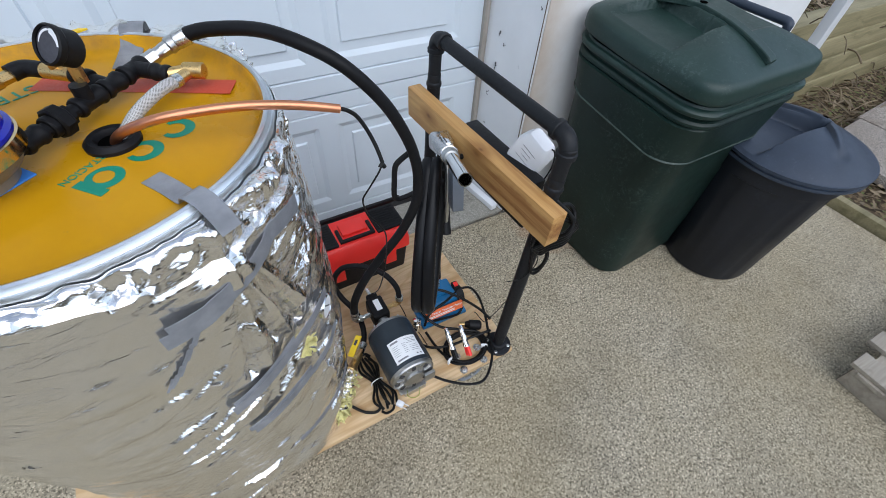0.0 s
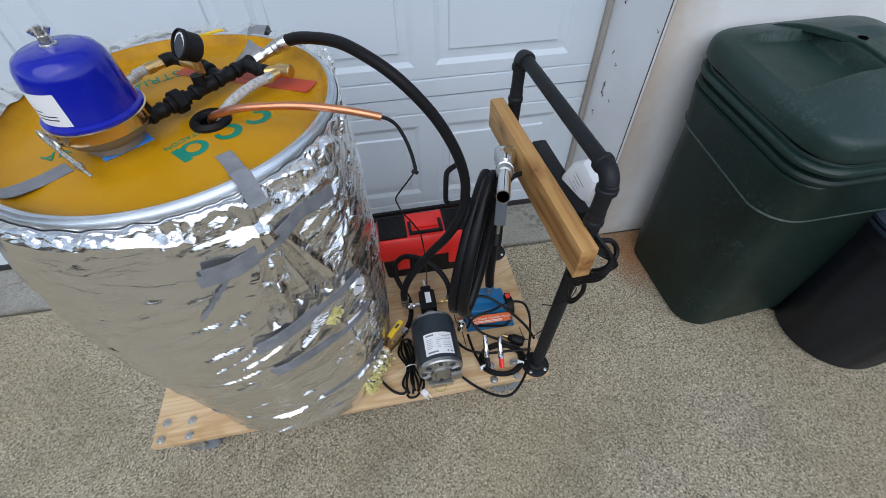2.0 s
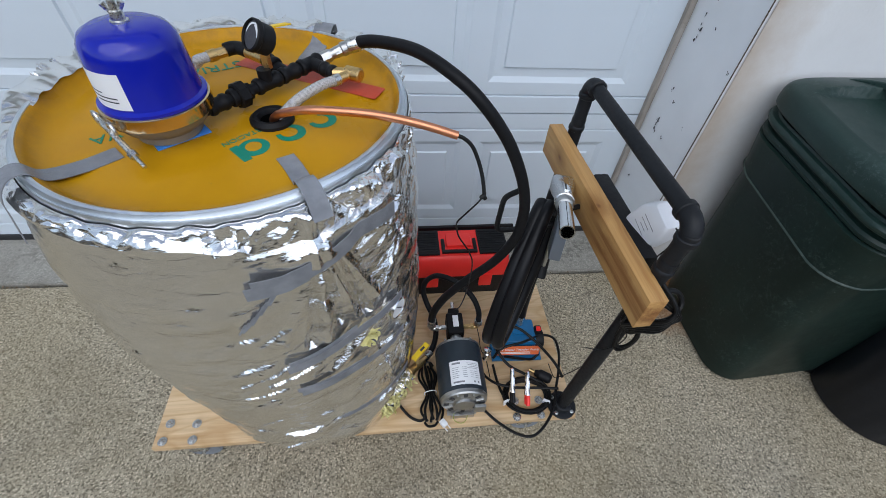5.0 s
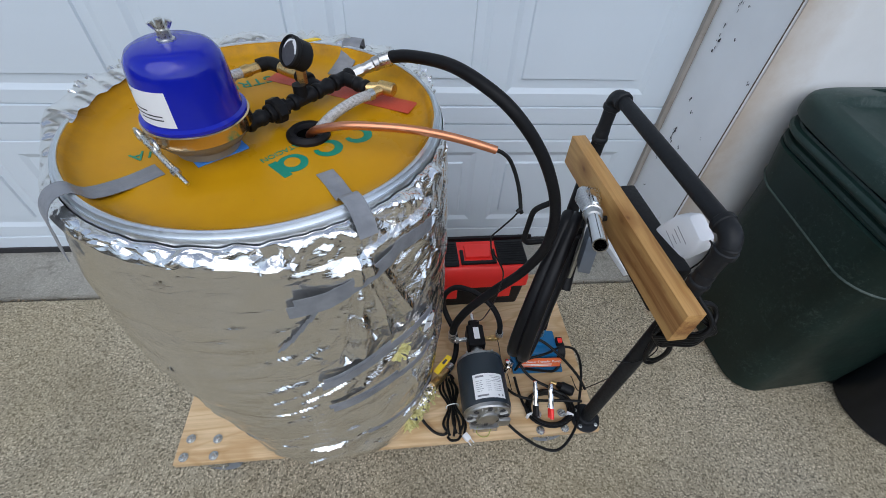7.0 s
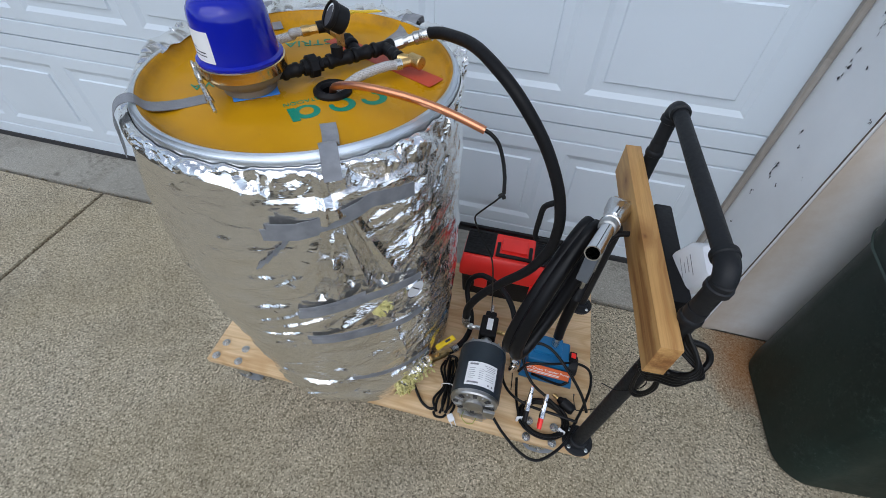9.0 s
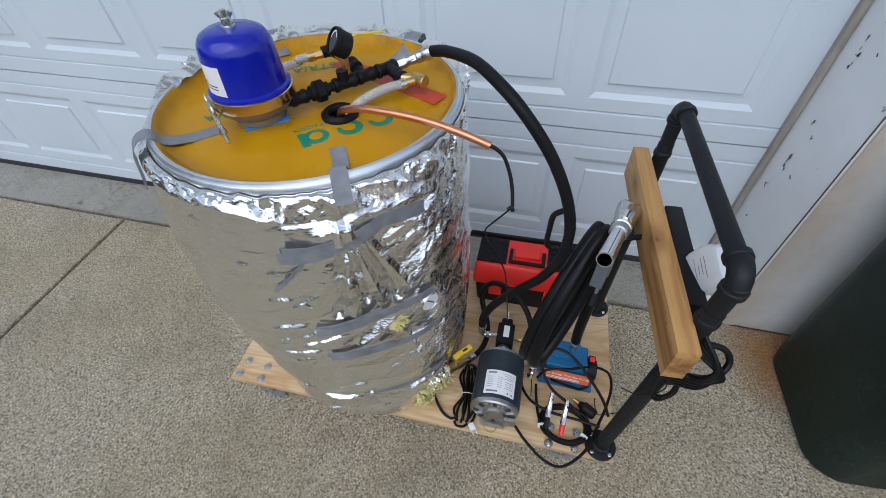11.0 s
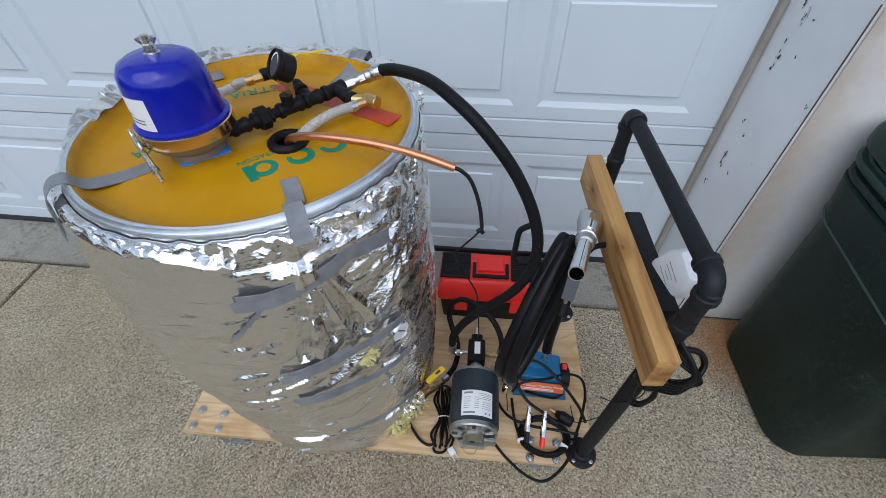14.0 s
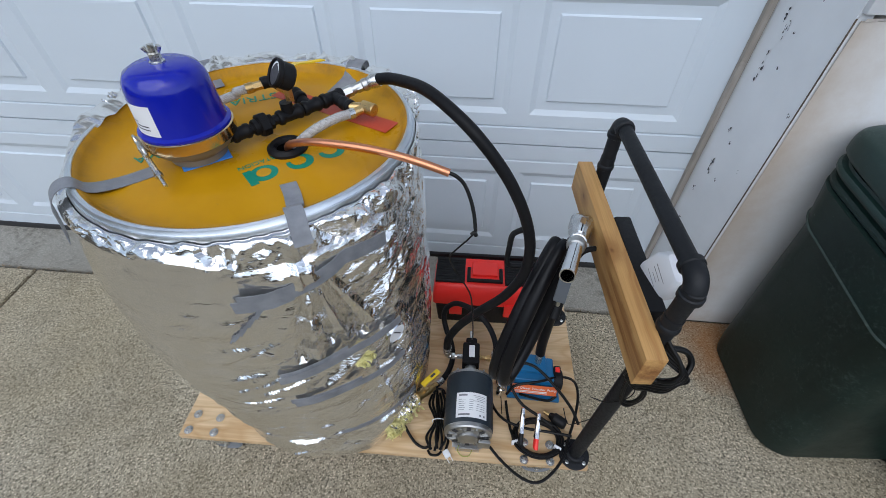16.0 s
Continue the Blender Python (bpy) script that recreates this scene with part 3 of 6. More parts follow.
part("jamb", box((0.06, 0.3, 2.47), (-4.80, -0.1, 1.24), 0.003), "jamb", garage)
part("foot_block", box((0.034, 0.205, 0.03), (0, 0, 0), 0.003), "scratched", garage, "white-painted block at the jamb's foot").matrix_basis = pose(0.652, -0.132, 0.022, 0, 0, 9)
part("joint_crack", box((0.0025, 0.003, 1.165), (0.6990, -0.2635, 0.585), 0), "stain", garage, "dark crack between jamb and stucco")
st = part("stucco_wall", prism([(0.0, 0.0), (1.72, 0.0), (1.72, 0.4), (0.036, 0.4), (0.036, 0.008), (0.012, 0.002)], 0.0, 1.17, 0.006), "stucco", garage, "white stucco base wall stained brown at its edge")
st.matrix_basis = pose(0.703, -0.266, 0.0)
for k in range(8):
    z = 1.178 + 0.19 * k
    part("siding_board", box((1.62, 0.02, 0.2), (1.62, -0.245 + 0.0, z + 0.1), 0.003, m=Matrix.Rotation(radians(-4), 4, "X")), "siding", garage)
part("corner_trim", box((0.11, 0.03, 1.5), (0.757, -0.262, 1.93), 0.003), "jamb", garage)
part("header", box((7.5, 0.35, 0.4), (-1.3, -0.05, 2.68), 0.004), "jamb", garage)
part("pier", box((1.6, 0.3, 2.47), (-5.64, -0.1, 1.24), 0.004), "jamb", garage)
part("backing", box((7.5, 0.05, 2.8), (-1.3, 0.32, 1.44), 0.0), "jamb", garage)

downspout = thing("downspout", pose(3.58, 0.575, 0), "white rectangular metal downspout beside the house corner", "downspout")
part("pipe", box((0.075, 0.055, 2.4), (0, 0, 1.22), 0.008), "jamb", downspout)

# ---- garden edge ----
edging = part("edging_board", box((0.05, 2.6, 0.10), (3.325, -0.95, 0.0), 0.006), "timber")
edging.rotation_euler = (0, 0, 0)
tagged(edging, "dark weathered timber edging along the driveway", "edging", kind="structure")
retaining = thing("retaining_wall", pose(3.45, 0.70, 0), "mossy stacked timber retaining wall", "retaining wall", kind="structure")
for k in range(4):
    part("timber", box((3.4, 0.13, 0.145), (1.72 + 0.02 * (k % 2), 0.065 + 0.012 * k, 0.03 + 0.148 * k), 0.012), "timber", retaining)
part("soil_bed", box((3.6, 1.2, 0.5), (1.75, 0.74, 0.24), 0.03), "soil", retaining)
for k, (x, y) in enumerate(((4.05, 0.02), (4.62, 0.07), (5.2, 0.12), (4.02, -0.58), (4.62, -0.55), (5.2, -0.5))):
    tagged(part("paver", box((0.56, 0.56, 0.06), (0, 0, 0), 0.008), "paver", m=pose(x, y, 0.01, 0, 0, 3)), "pebble-faced concrete paving slab", "paving slab", "paving slabs in the garden")

rng = random.Random(5)
litter_bm = bmesh.new()
for k in range(1500):
    x, y = rng.uniform(3.38, 6.0), rng.uniform(-0.6, 0.68)
    up = 0.0
    if rng.random() < 0.35:
        x, y, up = rng.uniform(3.5, 5.5), rng.uniform(0.8, 1.2), 0.5
    L, w = rng.uniform(0.015, 0.06), rng.uniform(0.004, 0.016)
    mm = pose(x, y, up - 0.025 + rng.uniform(0.005, 0.03), rng.uniform(-30, 30), rng.uniform(-30, 30), rng.uniform(0, 360))
    v = [litter_bm.verts.new(mm @ Vector(p)) for p in ((-L, 0, 0), (0, -w, 0.004), (L, 0, 0), (0, w, 0.004))]
    litter_bm.faces.new(v)
tagged(part("leaf_litter", litter_bm, "leaf"), "dry leaves and needles on the soil", "leaf litter", kind="stuff")
twig_bm = bmesh.new()
for k in range(90):
    x, y = rng.uniform(3.6, 5.4), rng.uniform(0.3, 0.7)
    up = 0.0
    if k % 2:
        y, up = rng.uniform(0.62, 1.1), rng.uniform(0.3, 0.6)
    a = rng.uniform(0, 6.28)
    L = rng.uniform(0.06, 0.22)
    p = Vector((x, y, up + 0.02))
    q = p + Vector((L * math.cos(a), L * math.sin(a), rng.uniform(-0.03, 0.08)))
    tube([p, (p + q) / 2 + Vector((0, 0, 0.02)), q], rng.uniform(0.002, 0.006), 5, 3, twig_bm)
tagged(part("twigs", twig_bm, "leaf"), "dry vine stems trailing over the timber", "twigs", kind="stuff")

# ---- grey pallet at the driveway's side ----
pallet = thing("pallet", pose(2.30, -0.60, 0, 0, 0, -2), "weathered grey wooden pallet on the driveway", "pallet")
for x in (0.02, 0.5, 0.98):
    part("stringer", box((0.04, 1.0, 0.09), (x + 0.0, -0.52, 0.046), 0.003), MAT["pallet"], pallet)
for k in range(7):
    part("deck_board", box((0.09, 1.02 if k % 2 else 1.0, 0.018), (0.045 + 0.155 * k, -0.50 + 0.012 * (k % 3), 0.101), 0.003), "pallet", pallet)
part("brace_board", box((1.06, 0.09, 0.018), (0.52, -0.08, 0.101 - 0.0182), 0.002), "pallet", pallet)

# ---- cart ----
ZB = 0.181
cart = thing("cart", pose(0, 0, 0), "plywood platform cart on swivel casters with a black pipe handle", "cart")


def caster():
    c = bmesh.new()
    box((0.075, 0.06, 0.004), (0, 0, 0.157), 0.001, bm=c)
    lathe([(0.026, 0.142), (0.03, 0.148), (0.028, 0.155)], 20, c)
    for s in (-1, 1):
        box((0.05, 0.003, 0.085), (0.012, 0.019 * s, 0.10), 0.001, bm=c)
    rod((0.02, -0.024, 0.05), (0.02, 0.024, 0.05), 0.006, 10, c)
    return c


for x, y in ((0.068, 0.045), (1.075, 0.05), (0.068, 0.56), (1.075, 0.56)):
    cs = part("caster", caster(), "steel", cart, "zinc-plated swivel caster")
    cs.matrix_basis = pose(x, y, 0.0)
    w = part("wheel", lathe([(0.016, -0.014), (0.044, -0.014), (0.049, -0.009), (0.049, 0.009), (0.044, 0.014), (0.016, 0.014)], 28), "wheel", cs)
    w.matrix_basis = pose(0.02, 0, 0.05, 90)
part("platform", box((1.219, 0.61, 0.022), (0.6095, 0.305, ZB - 0.011), 0.0015), "ply", cart, "pale plywood platform with bare edges")


def bolt_bm(nut=True):
    b = lathe([(0.0055, 0.0), (0.0125, 0.0), (0.0125, 0.002), (0.0055, 0.002)], 20)
    lathe([(0.0085, 0.002), (0.0095, 0.0035), (0.0088, 0.0075), (0.0048, 0.0085)], 6 if nut else 18, b)
    lathe([(0.0045, 0.006), (0.0045, 0.012), (0.0035, 0.0135)], 10, b)
    return b


for x, y in ((0.024, 0.018), (0.104, 0.016), (0.030, 0.067), (0.104, 0.061), (1.037, 0.011), (1.112, 0.012), (1.04, 0.06), (1.115, 0.058)):
    o = part("bolt", bolt_bm(), "steel", cart)
    o.matrix_basis = pose(x, y, ZB + 0.0002)

# handle of threaded black pipe
PZ, PR = 0.983, 0.0160
FOOT = (Vector((1.182, 0.036, ZB)), Vector((1.176, 0.528, ZB)))
HEAD = (Vector((1.205, 0.028, PZ - 0.006)), Vector((1.185, 0.520, PZ)))


def flange_bm():
    return lathe([(0.019, 0.0), (0.043, 0.0), (0.0435, 0.006), (0.041, 0.0085), (0.029, 0.010), (0.026, 0.022), (0.022, 0.024), (0.019, 0.024)], 32)


for foot, top in zip(FOOT, HEAD):
    lean = (top - foot).normalized()
    fl = part("flange", flange_bm(), "pipe", cart, "black cast floor flange")
    fl.matrix_basis = Matrix.Translation(foot)
    for k in range(4):
        a = radians(45 + 90 * k)
        s = part("screw", lathe([(0.0055, 0.0), (0.006, 0.001), (0.004, 0.003), (0.0, 0.0034)], 12), "steel", fl)
        s.matrix_basis = pose(0.034 * math.cos(a), 0.034 * math.sin(a), 0.0088)
    part("post", rod(foot + lean * 0.015, foot + lean * 0.68, 0.0183, 24), "pipe", cart)
    part("coupling", lathe([(0.0178, 0.0), (0.0205, 0.002), (0.0212, 0.008), (0.0205, 0.013), (0.0182, 0.016), (0.0182, 0.034), (0.0175, 0.036)], 24, m=along(foot + lean * 0.668, top)), "pipe", cart)
    part("riser", rod(foot + lean * 0.70, top - lean * 0.03, 0.0168, 24), "pipe", cart)
bar = (HEAD[1] - HEAD[0]).normalized()
part("handle_bar", rod(HEAD[0] + bar * 0.025, HEAD[1] - bar * 0.025, PR, 24), "pipe", cart)


def elbow_bm(r=0.0190, R=0.027, s=1):
    """A malleable elbow joining the riser and the bar."""
    path = [(0, 0, -0.040), (0, 0, -0.02)]
    for k in range(7):
        a = radians(90 * k / 6)
        path.append((0, s * (R - R * math.cos(a)), -0.018 + R * math.sin(a) - 0.009))
    path.append((0, s * 0.040, 0.0))
    b = tube(path, r, 20, raw=True)
    lathe([(r, -0.006), (r + 0.0028, -0.004), (r + 0.0028, 0.006), (r, 0.008)], 24, b, pose(0, 0, -0.036))
    lathe([(r, -0.006), (r + 0.0028, -0.004), (r + 0.0028, 0.006), (r, 0.008)], 24, b, along((0, s * 0.036, 0), (0, s * 1.0, 0)))
    return b


for top, s in zip(HEAD, (1, -1)):
    e = part("elbow", elbow_bm(s=s), "pipe", cart, "black malleable pipe elbow")
    e.matrix_basis = Matrix.Translation(top) @ pose(0, 0, 0, 0, 0, 2)

beam = part("timber_rail", box((0.038, 0.592, 0.086), (0, 0, 0), 0.0018), "beam", cart, "knotty fir rail with a sawn end")
beam.matrix_basis = pose(1.154, 0.258, 0.803, 0, 0, 2.9)

# ---- drum ----
DX, DY_, RIM = 0.4247, 0.2576, 1.0726
drum = thing("oil_drum", pose(DX, DY_, 0), "steel drum wrapped in crumpled foil insulation with an ochre lid", "drum")
part("shell", lathe([(0.24, ZB + 0.001), (0.255, ZB + 0.012), (0.258, 0.34), (0.284, 0.40), (0.284, 0.47), (0.291, 0.48), (0.284, 0.49), (0.284, 0.76), (0.291, 0.77), (0.284, 0.78), (0.284, 1.04), (0.298, 1.045)], 64), "zinc", drum)
# the rim stands a little off the jacket's middle
OX, OY = -0.0095, 0.0170
RIMM = pose(OX, OY, 0)
part("lid", lathe([(0.0, 1.056), (0.10, 1.0565), (0.225, 1.056), (0.245, 1.0535), (0.262, 1.0535), (0.274, 1.0560), (0.283, 1.0620), (0.288, 1.0700), (0.2915, 1.0765), (0.2950, 1.0785), (0.2970, 1.072), (0.299, 1.066)], 140, caps=False), "lid", drum, "ochre painted steel lid with teal print").matrix_basis = RIMM
part("locking_ring", lathe([(0.2940, 1.0745), (0.2950, 1.0800), (0.2985, 1.0820), (0.3020, 1.0805), (0.3040, 1.0755), (0.3055, 1.0735), (0.3075, 1.0740), (0.3092, 1.0705), (0.3098, 1.0640), (0.3085, 1.0600), (0.3078, 1.0575), (0.3092, 1.054), (0.3096, 1.045), (0.308, 1.036), (0.300, 1.033)], 140, caps=False), "zinc", drum, "galvanised locking ring").matrix_basis = RIMM


def rim_reach(th):
    """How far the ring reaches from the jacket's middle at an angle in degrees."""
    a = radians(th)
    c = OX * math.cos(a) + OY * math.sin(a)
    return c + math.sqrt(0.3096 ** 2 - (OX * OX + OY * OY - c * c))


def ridge(th, z, a, b, w, h):
    """A fold along a line in angle (degrees) and height."""
    ax, az, bx, bz = a[0] / 180.0, a[1], b[0] / 180.0, b[1]
    px, pz = th / 180.0, z
    dx, dz = bx - ax, bz - az
    t = max(0.0, min(1.0, ((px - ax) * dx + (pz - az) * dz) / (dx * dx + dz * dz)))
    d = math.hypot(px - ax - t * dx, pz - az - t * dz)
    return h * max(0.0, 1 - d / w)


FOLDS = [((-61, 0.96), (-69, 0.78), 0.013, -0.013), ((-57, 0.97), (-46, 0.75), 0.013, -0.013), ((-59, 0.96), (-58, 0.79), 0.009, -0.010),
         ((-60.5, 1.04), (-63.5, 0.77), 0.013, 0.009), ((-58, 1.0), (-52.5, 0.77), 0.013, 0.009), ((-62, 0.95), (-76, 0.82), 0.014, 0.006),
         ((-55, 0.98), (-41, 0.78), 0.013, 0.006), ((-150, 0.36), (-80, 0.338), 0.008, 0.0055), ((-95, 0.338), (-40, 0.352), 0.008, 0.0060), ((-125, 0.325), (-45, 0.330), 0.010, -0.005),
         ((-140, 0.86), (-78, 0.90), 0.016, 0.0025), ((-110, 0.70), (-72, 0.66), 0.014, 0.0025), ((-130, 0.55), (-80, 0.60), 0.016, 0.0025),
         ((-45, 0.62), (-40, 0.45), 0.012, 0.006)]
LEFT = ((0.18, 0.292), (0.35, 0.315), (0.5, 0.334), (0.65, 0.350), (0.8, 0.356), (0.93, 0.347), (1.03, 0.331), (1.1, 0.325))
RIGHT = ((0.18, 0.304), (0.35, 0.312), (0.6, 0.317), (0.85, 0.314), (1.03, 0.308), (1.1, 0.306))


def table(rows, v):
    return float(np.interp(v, [r[0] for r in rows], [r[1] for r in rows]))


def height_at(i, j, seed):
    v = math.sin(i * 127.1 + j * 311.7 + seed * 74.7) * 43758.5453
    return 2 * (v - math.floor(v)) - 1


def shards(u, v, cell, slope, seed):
    """Height of a crumpled sheet: flat triangles between random heights, with sharp creases."""
    w = noise.noise_vector(Vector((u / cell * 0.45, v / cell * 0.45, seed))) * 0.9
    x, y = u / cell + w.x, v / cell + w.y
    s = (x + y) * 0.3660254
    a, b = x + s, y + s
    i, j = math.floor(a), math.floor(b)
    fa, fb = a - i, b - j
    h00, h11 = height_at(i, j, seed), height_at(i + 1, j + 1, seed)
    if fa > fb:
        h = h00 + (height_at(i + 1, j, seed) - h00) * (fa - fb) + (h11 - h00) * fb
    else:
        h = h00 + (height_at(i, j + 1, seed) - h00) * (fb - fa) + (h11 - h00) * fa
    return h * cell * slope


def foil_radius(th, z, fine=True):
    """The jacket's radius by angle (degrees) and height: snug at the right, loose and bellied at the front left."""
    t = (th + 270) % 360 - 270
    k = abs(t + 165) / 125.0
    left = math.cos(min(1.0, k) * math.pi / 2) ** 1.3
    r = table(RIGHT, z) * (1 - left) + table(LEFT, z) * left
    r = max(r, (rim_reach(t) + 0.004) * min(1.0, 0.9 + 0.1 * z / 1.0))
    if t < -40 and z < 0.34:
        r -= 0.006 * min(1.0, (-40 - t) / 30.0) * ((0.34 - z) / 0.16) ** 1.5
    # drawn in under the ring at the front left, and over the foot
    r -= 0.011 * math.exp(-((t + 112) / 34.0) ** 2) * smooth(0.93, 1.04, z)
    r -= 0.017 * math.exp(-((t + 85) / 36.0) ** 2) * smooth(0.64, 0.42, z) * smooth(0.19, 0.29, z)
    if t < -40:
        r += sum(ridge(t, z, *f) for f in FOLDS)
    if not fine:
        return r
    # how far the sheet is crushed here
    edge = -66 + 9 * noise.noise(Vector((z * 5, 3.1, 0)))
    crush = 1.0 if t > edge else max(0.0, 1 - (edge - t) / 10.0)
    if t < -235:
        crush = 0.6
    if z > 1.0 and t > -84:
        crush = max(crush, min(1.0, (z - 1.0) / 0.015))
    if z < 0.26:
        crush *= max(0.15, (z - 0.19) / 0.07)
    if t < -66 and 0.29 < z < 0.335:
        crush = max(crush, 0.35)
    x, y = math.cos(radians(t)), math.sin(radians(t))
    p = Vector((x * 0.31, y * 0.31, z))
    if crush > 0.02:
        # shards run along the slant of the pull, upright towards the back
        u, v = t * 0.0054, z
        a, d = u * 0.80 + v * 0.42, (v * 0.90 - u * 0.42) * 2.3
        back = min(1.0, max(0.0, (t + 50) / 22.0))
        snug = min(1.0, max(0.0, (t + 34) / 14.0))
        r += crush * (shards(a, d, 0.120, 0.125 - 0.07 * snug, 1.0) + shards(a + d * 0.3, d, 0.050, 0.055 + 0.10 * back - 0.08 * snug, 2.0) + shards(a, d - a * 0.4, 0.016, 0.022 + 0.115 * back - 0.05 * snug, 3.0))
    if crush < 0.98:
        w = noise.noise(Vector((t * 0.05, z * 34 + t * 0.02, 2.0))) * 0.5 + noise.noise(Vector((t * 0.016, z * 11 + t * 0.03, 5.0)))
        w += 0.35 * abs(noise.noise(Vector((t * 0.09, z * 60, 8.0))))
        fold = abs(noise.noise(Vector((t * 0.022 + z * 1.5, z * 17 - t * 0.035, 11.0))))
        taut = 1.0 - 0.75 * min(1.0, max(0.0, (z - 0.86) / 0.10))
        r += (1 - crush) * taut * (0.0062 * w - 0.0060 * max(0.0, 0.09 - fold) / 0.09 * (0.5 + 0.5 * noise.noise(Vector((t * 0.02, z * 4, 1.0)))) + shards(t * 0.0054, z * 2.4, 0.10, 0.035, 4.0) + shards(t * 0.0054 + z * 0.5, z * 3.0, 0.03, 0.030, 5.0))
    return r


def foil_jacket():
    b = bmesh.new()
    nt, nz = 1080, 300
    rows = [[] for i in range(nz + 1)]
    for j in range(nt):
        th = -270 + 360 * j / nt
        t = th
        bottom = ZB + 0.004 + 0.010 * (1 + noise.noise(Vector((th * 0.06, 0, 3)))) + 0.006 * noise.noise(Vector((th * 0.3, 0, 1)))
        if -52 < t < -36:
            bottom += 0.05 * math.sin(math.pi * (t + 52) / 16.0)
        hem = 1.020 + 0.008 * noise.noise(Vector((th * 0.07, 4, 0))) + 0.004 * noise.noise(Vector((th * 0.2, 2, 0)))
        rough = 1.0 if (t > -85 or t < -190) else 0.25
        back = min(1.0, max(0.0, (-160 - th) / 20.0, (th - 15) / 20.0))
        hem += 0.016 * back + 0.030 * min(1.0, max(0.0, (-72 - t) / 16.0)) * (1 - back)
        # at the side over the long tape the fold lies wider over the ring; behind it stands lower
        over = back * min(1.0, max(0.0, (th + 250) / 25.0)) if th < -150 else 0.0
        cuff = min(1.0, max(0.0, (-70 - t) / 12.0)) * (1 - back)
        for i in range(nz + 1):
            f = i / nz
            if f <= 0.88:
                z = bottom + (hem - bottom) * f / 0.88
                r = foil_radius(th, z)
            else:
                # shoulder folded in over the ring
                g = (f - 0.88) / 0.12
                r0 = foil_radius(th, hem, False) + 0.001 + 0.006 * cuff
                r = r0 + (rim_reach(th) + 0.002 - 0.011 * back - 0.013 * over - r0) * g ** (1.15 + 0.75 * (1 - cuff)) + 0.018 * back * math.sin(math.pi * g)
                z = hem - 0.004 + (1.069 + 0.015 * back + 0.006 * noise.noise(Vector((th * 0.2, 7, 0))) - hem) * math.sin(g * math.pi / 2) + back * (0.014 + 0.008 * over + 0.010 * noise.noise(Vector((th * 0.15, 9, 0)))) * math.sin(math.pi * g)
                w = math.sin(math.pi * min(1.0, g * 1.1 + 0.05))
                u, v = th * 0.0054, g * (0.05 + 0.06 * back)
                if rough > 0.5:
                    fine = 1.0 - 0.46 * back
                    n = w * (shards(u * 1.2 + v * 0.5, v * 0.8, 0.042 * fine, 0.24 + 0.16 * back + 0.18 * over, 6.0) + shards(u * 1.5 - v * 0.5, v, 0.016 * fine, 0.24 + 0.46 * back + 0.14 * over, 7.0))
                else:
                    n = w * (shards(u * 1.0 + v * 0.9, v * 0.9 - u * 0.2, 0.026, 0.11, 6.0) + shards(u * 1.1 - v * 0.6, v * 0.9, 0.011, 0.08, 7.0))
                r += n
                z += n * 0.7 + (0.004 * w * max(0.0, noise.noise(Vector((th * 0.11, 3, 3)))) if th > -20 or th < -185 else 0.0)
            a = radians(th)
            rows[i].append(b.verts.new((r * math.cos(a), r * math.sin(a), z)))
    for p, q in zip(rows, rows[1:]):
        for j in range(nt):
            k = (j + 1) % nt
            b.faces.new((p[j], p[k], q[k], q[j]))
    return b


part("foil_jacket", foil_jacket(), "foil", drum, "crumpled silver foil insulation", angle=7)


def on_jacket(th, z, out=0.003):
    r = foil_radius(th, z) + out
    return (r * math.cos(radians(th)), r * math.sin(radians(th)), z)


def jacket_tape(points, width, label="", out=0.006):
    """Tape laid over the jacket through (angle, height) points."""
    dense = []
    for (a, z), (c, y) in zip(points, points[1:]):
        for k in range(5):
            t = k / 5
            dense.append((a + (c - a) * t, z + (y - z) * t))
    dense.append(points[-1])
    # taut over the creases: average the radius along the strip
    rad = [foil_radius(a, z, False) + 0.003 for a, z in dense]
    sm = [max(rad[max(0, i - 2):i + 3]) * 0.6 + 0.4 * sum(rad[max(0, i - 2):i + 3]) / len(rad[max(0, i - 2):i + 3]) for i in range(len(rad))]
    pts = [((r + out) * math.cos(radians(a)), (r + out) * math.sin(radians(a)), z) for r, (a, z) in zip(sm, dense)]
    part("tape", ribbon(pts, width, 0.0012, across=lambda p: (0, 0, 1), res=4), "tape", drum, label or "strip of grey webbed tape")


jacket_tape([(-78, 0.968), (-70, 0.965), (-58, 0.980), (-47, 0.995), (-32, 0.978)], 0.031)
jacket_tape([(-78, 0.735), (-62, 0.748), (-52, 0.752), (-31, 0.735)], 0.024)
jacket_tape([(-77, 0.632), (-60, 0.632), (-49, 0.622), (-31, 0.604)], 0.022)
jacket_tape([(-67, 0.39), (-55, 0.385), (-44, 0.38), (-26, 0.372)], 0.018)
jacket_tape([(-80, 0.958), (-70, 0.956), (-64, 0.962)], 0.026, out=0.0045)
jacket_tape([(-77, 0.748), (-64, 0.758), (-54, 0.768)], 0.018, out=0.0045)
jacket_tape([(-78, 0.645), (-62, 0.643), (-52, 0.636)], 0.016, out=0.0045)
for k in range(13):
    a_, z_ = -73 - 0.95 * k, 0.944 - 0.0052 * k
    bar_ = part("printed_line", box((0.0035 + 0.002 * (k % 3), 0.0005, 0.022), (0, 0, 0), 0), "tape", drum)
    bar_.matrix_basis = Matrix.Translation(on_jacket(a_, z_, 0.0035)) @ pose(0, 0, 0, 0, 32, a_ + 90)


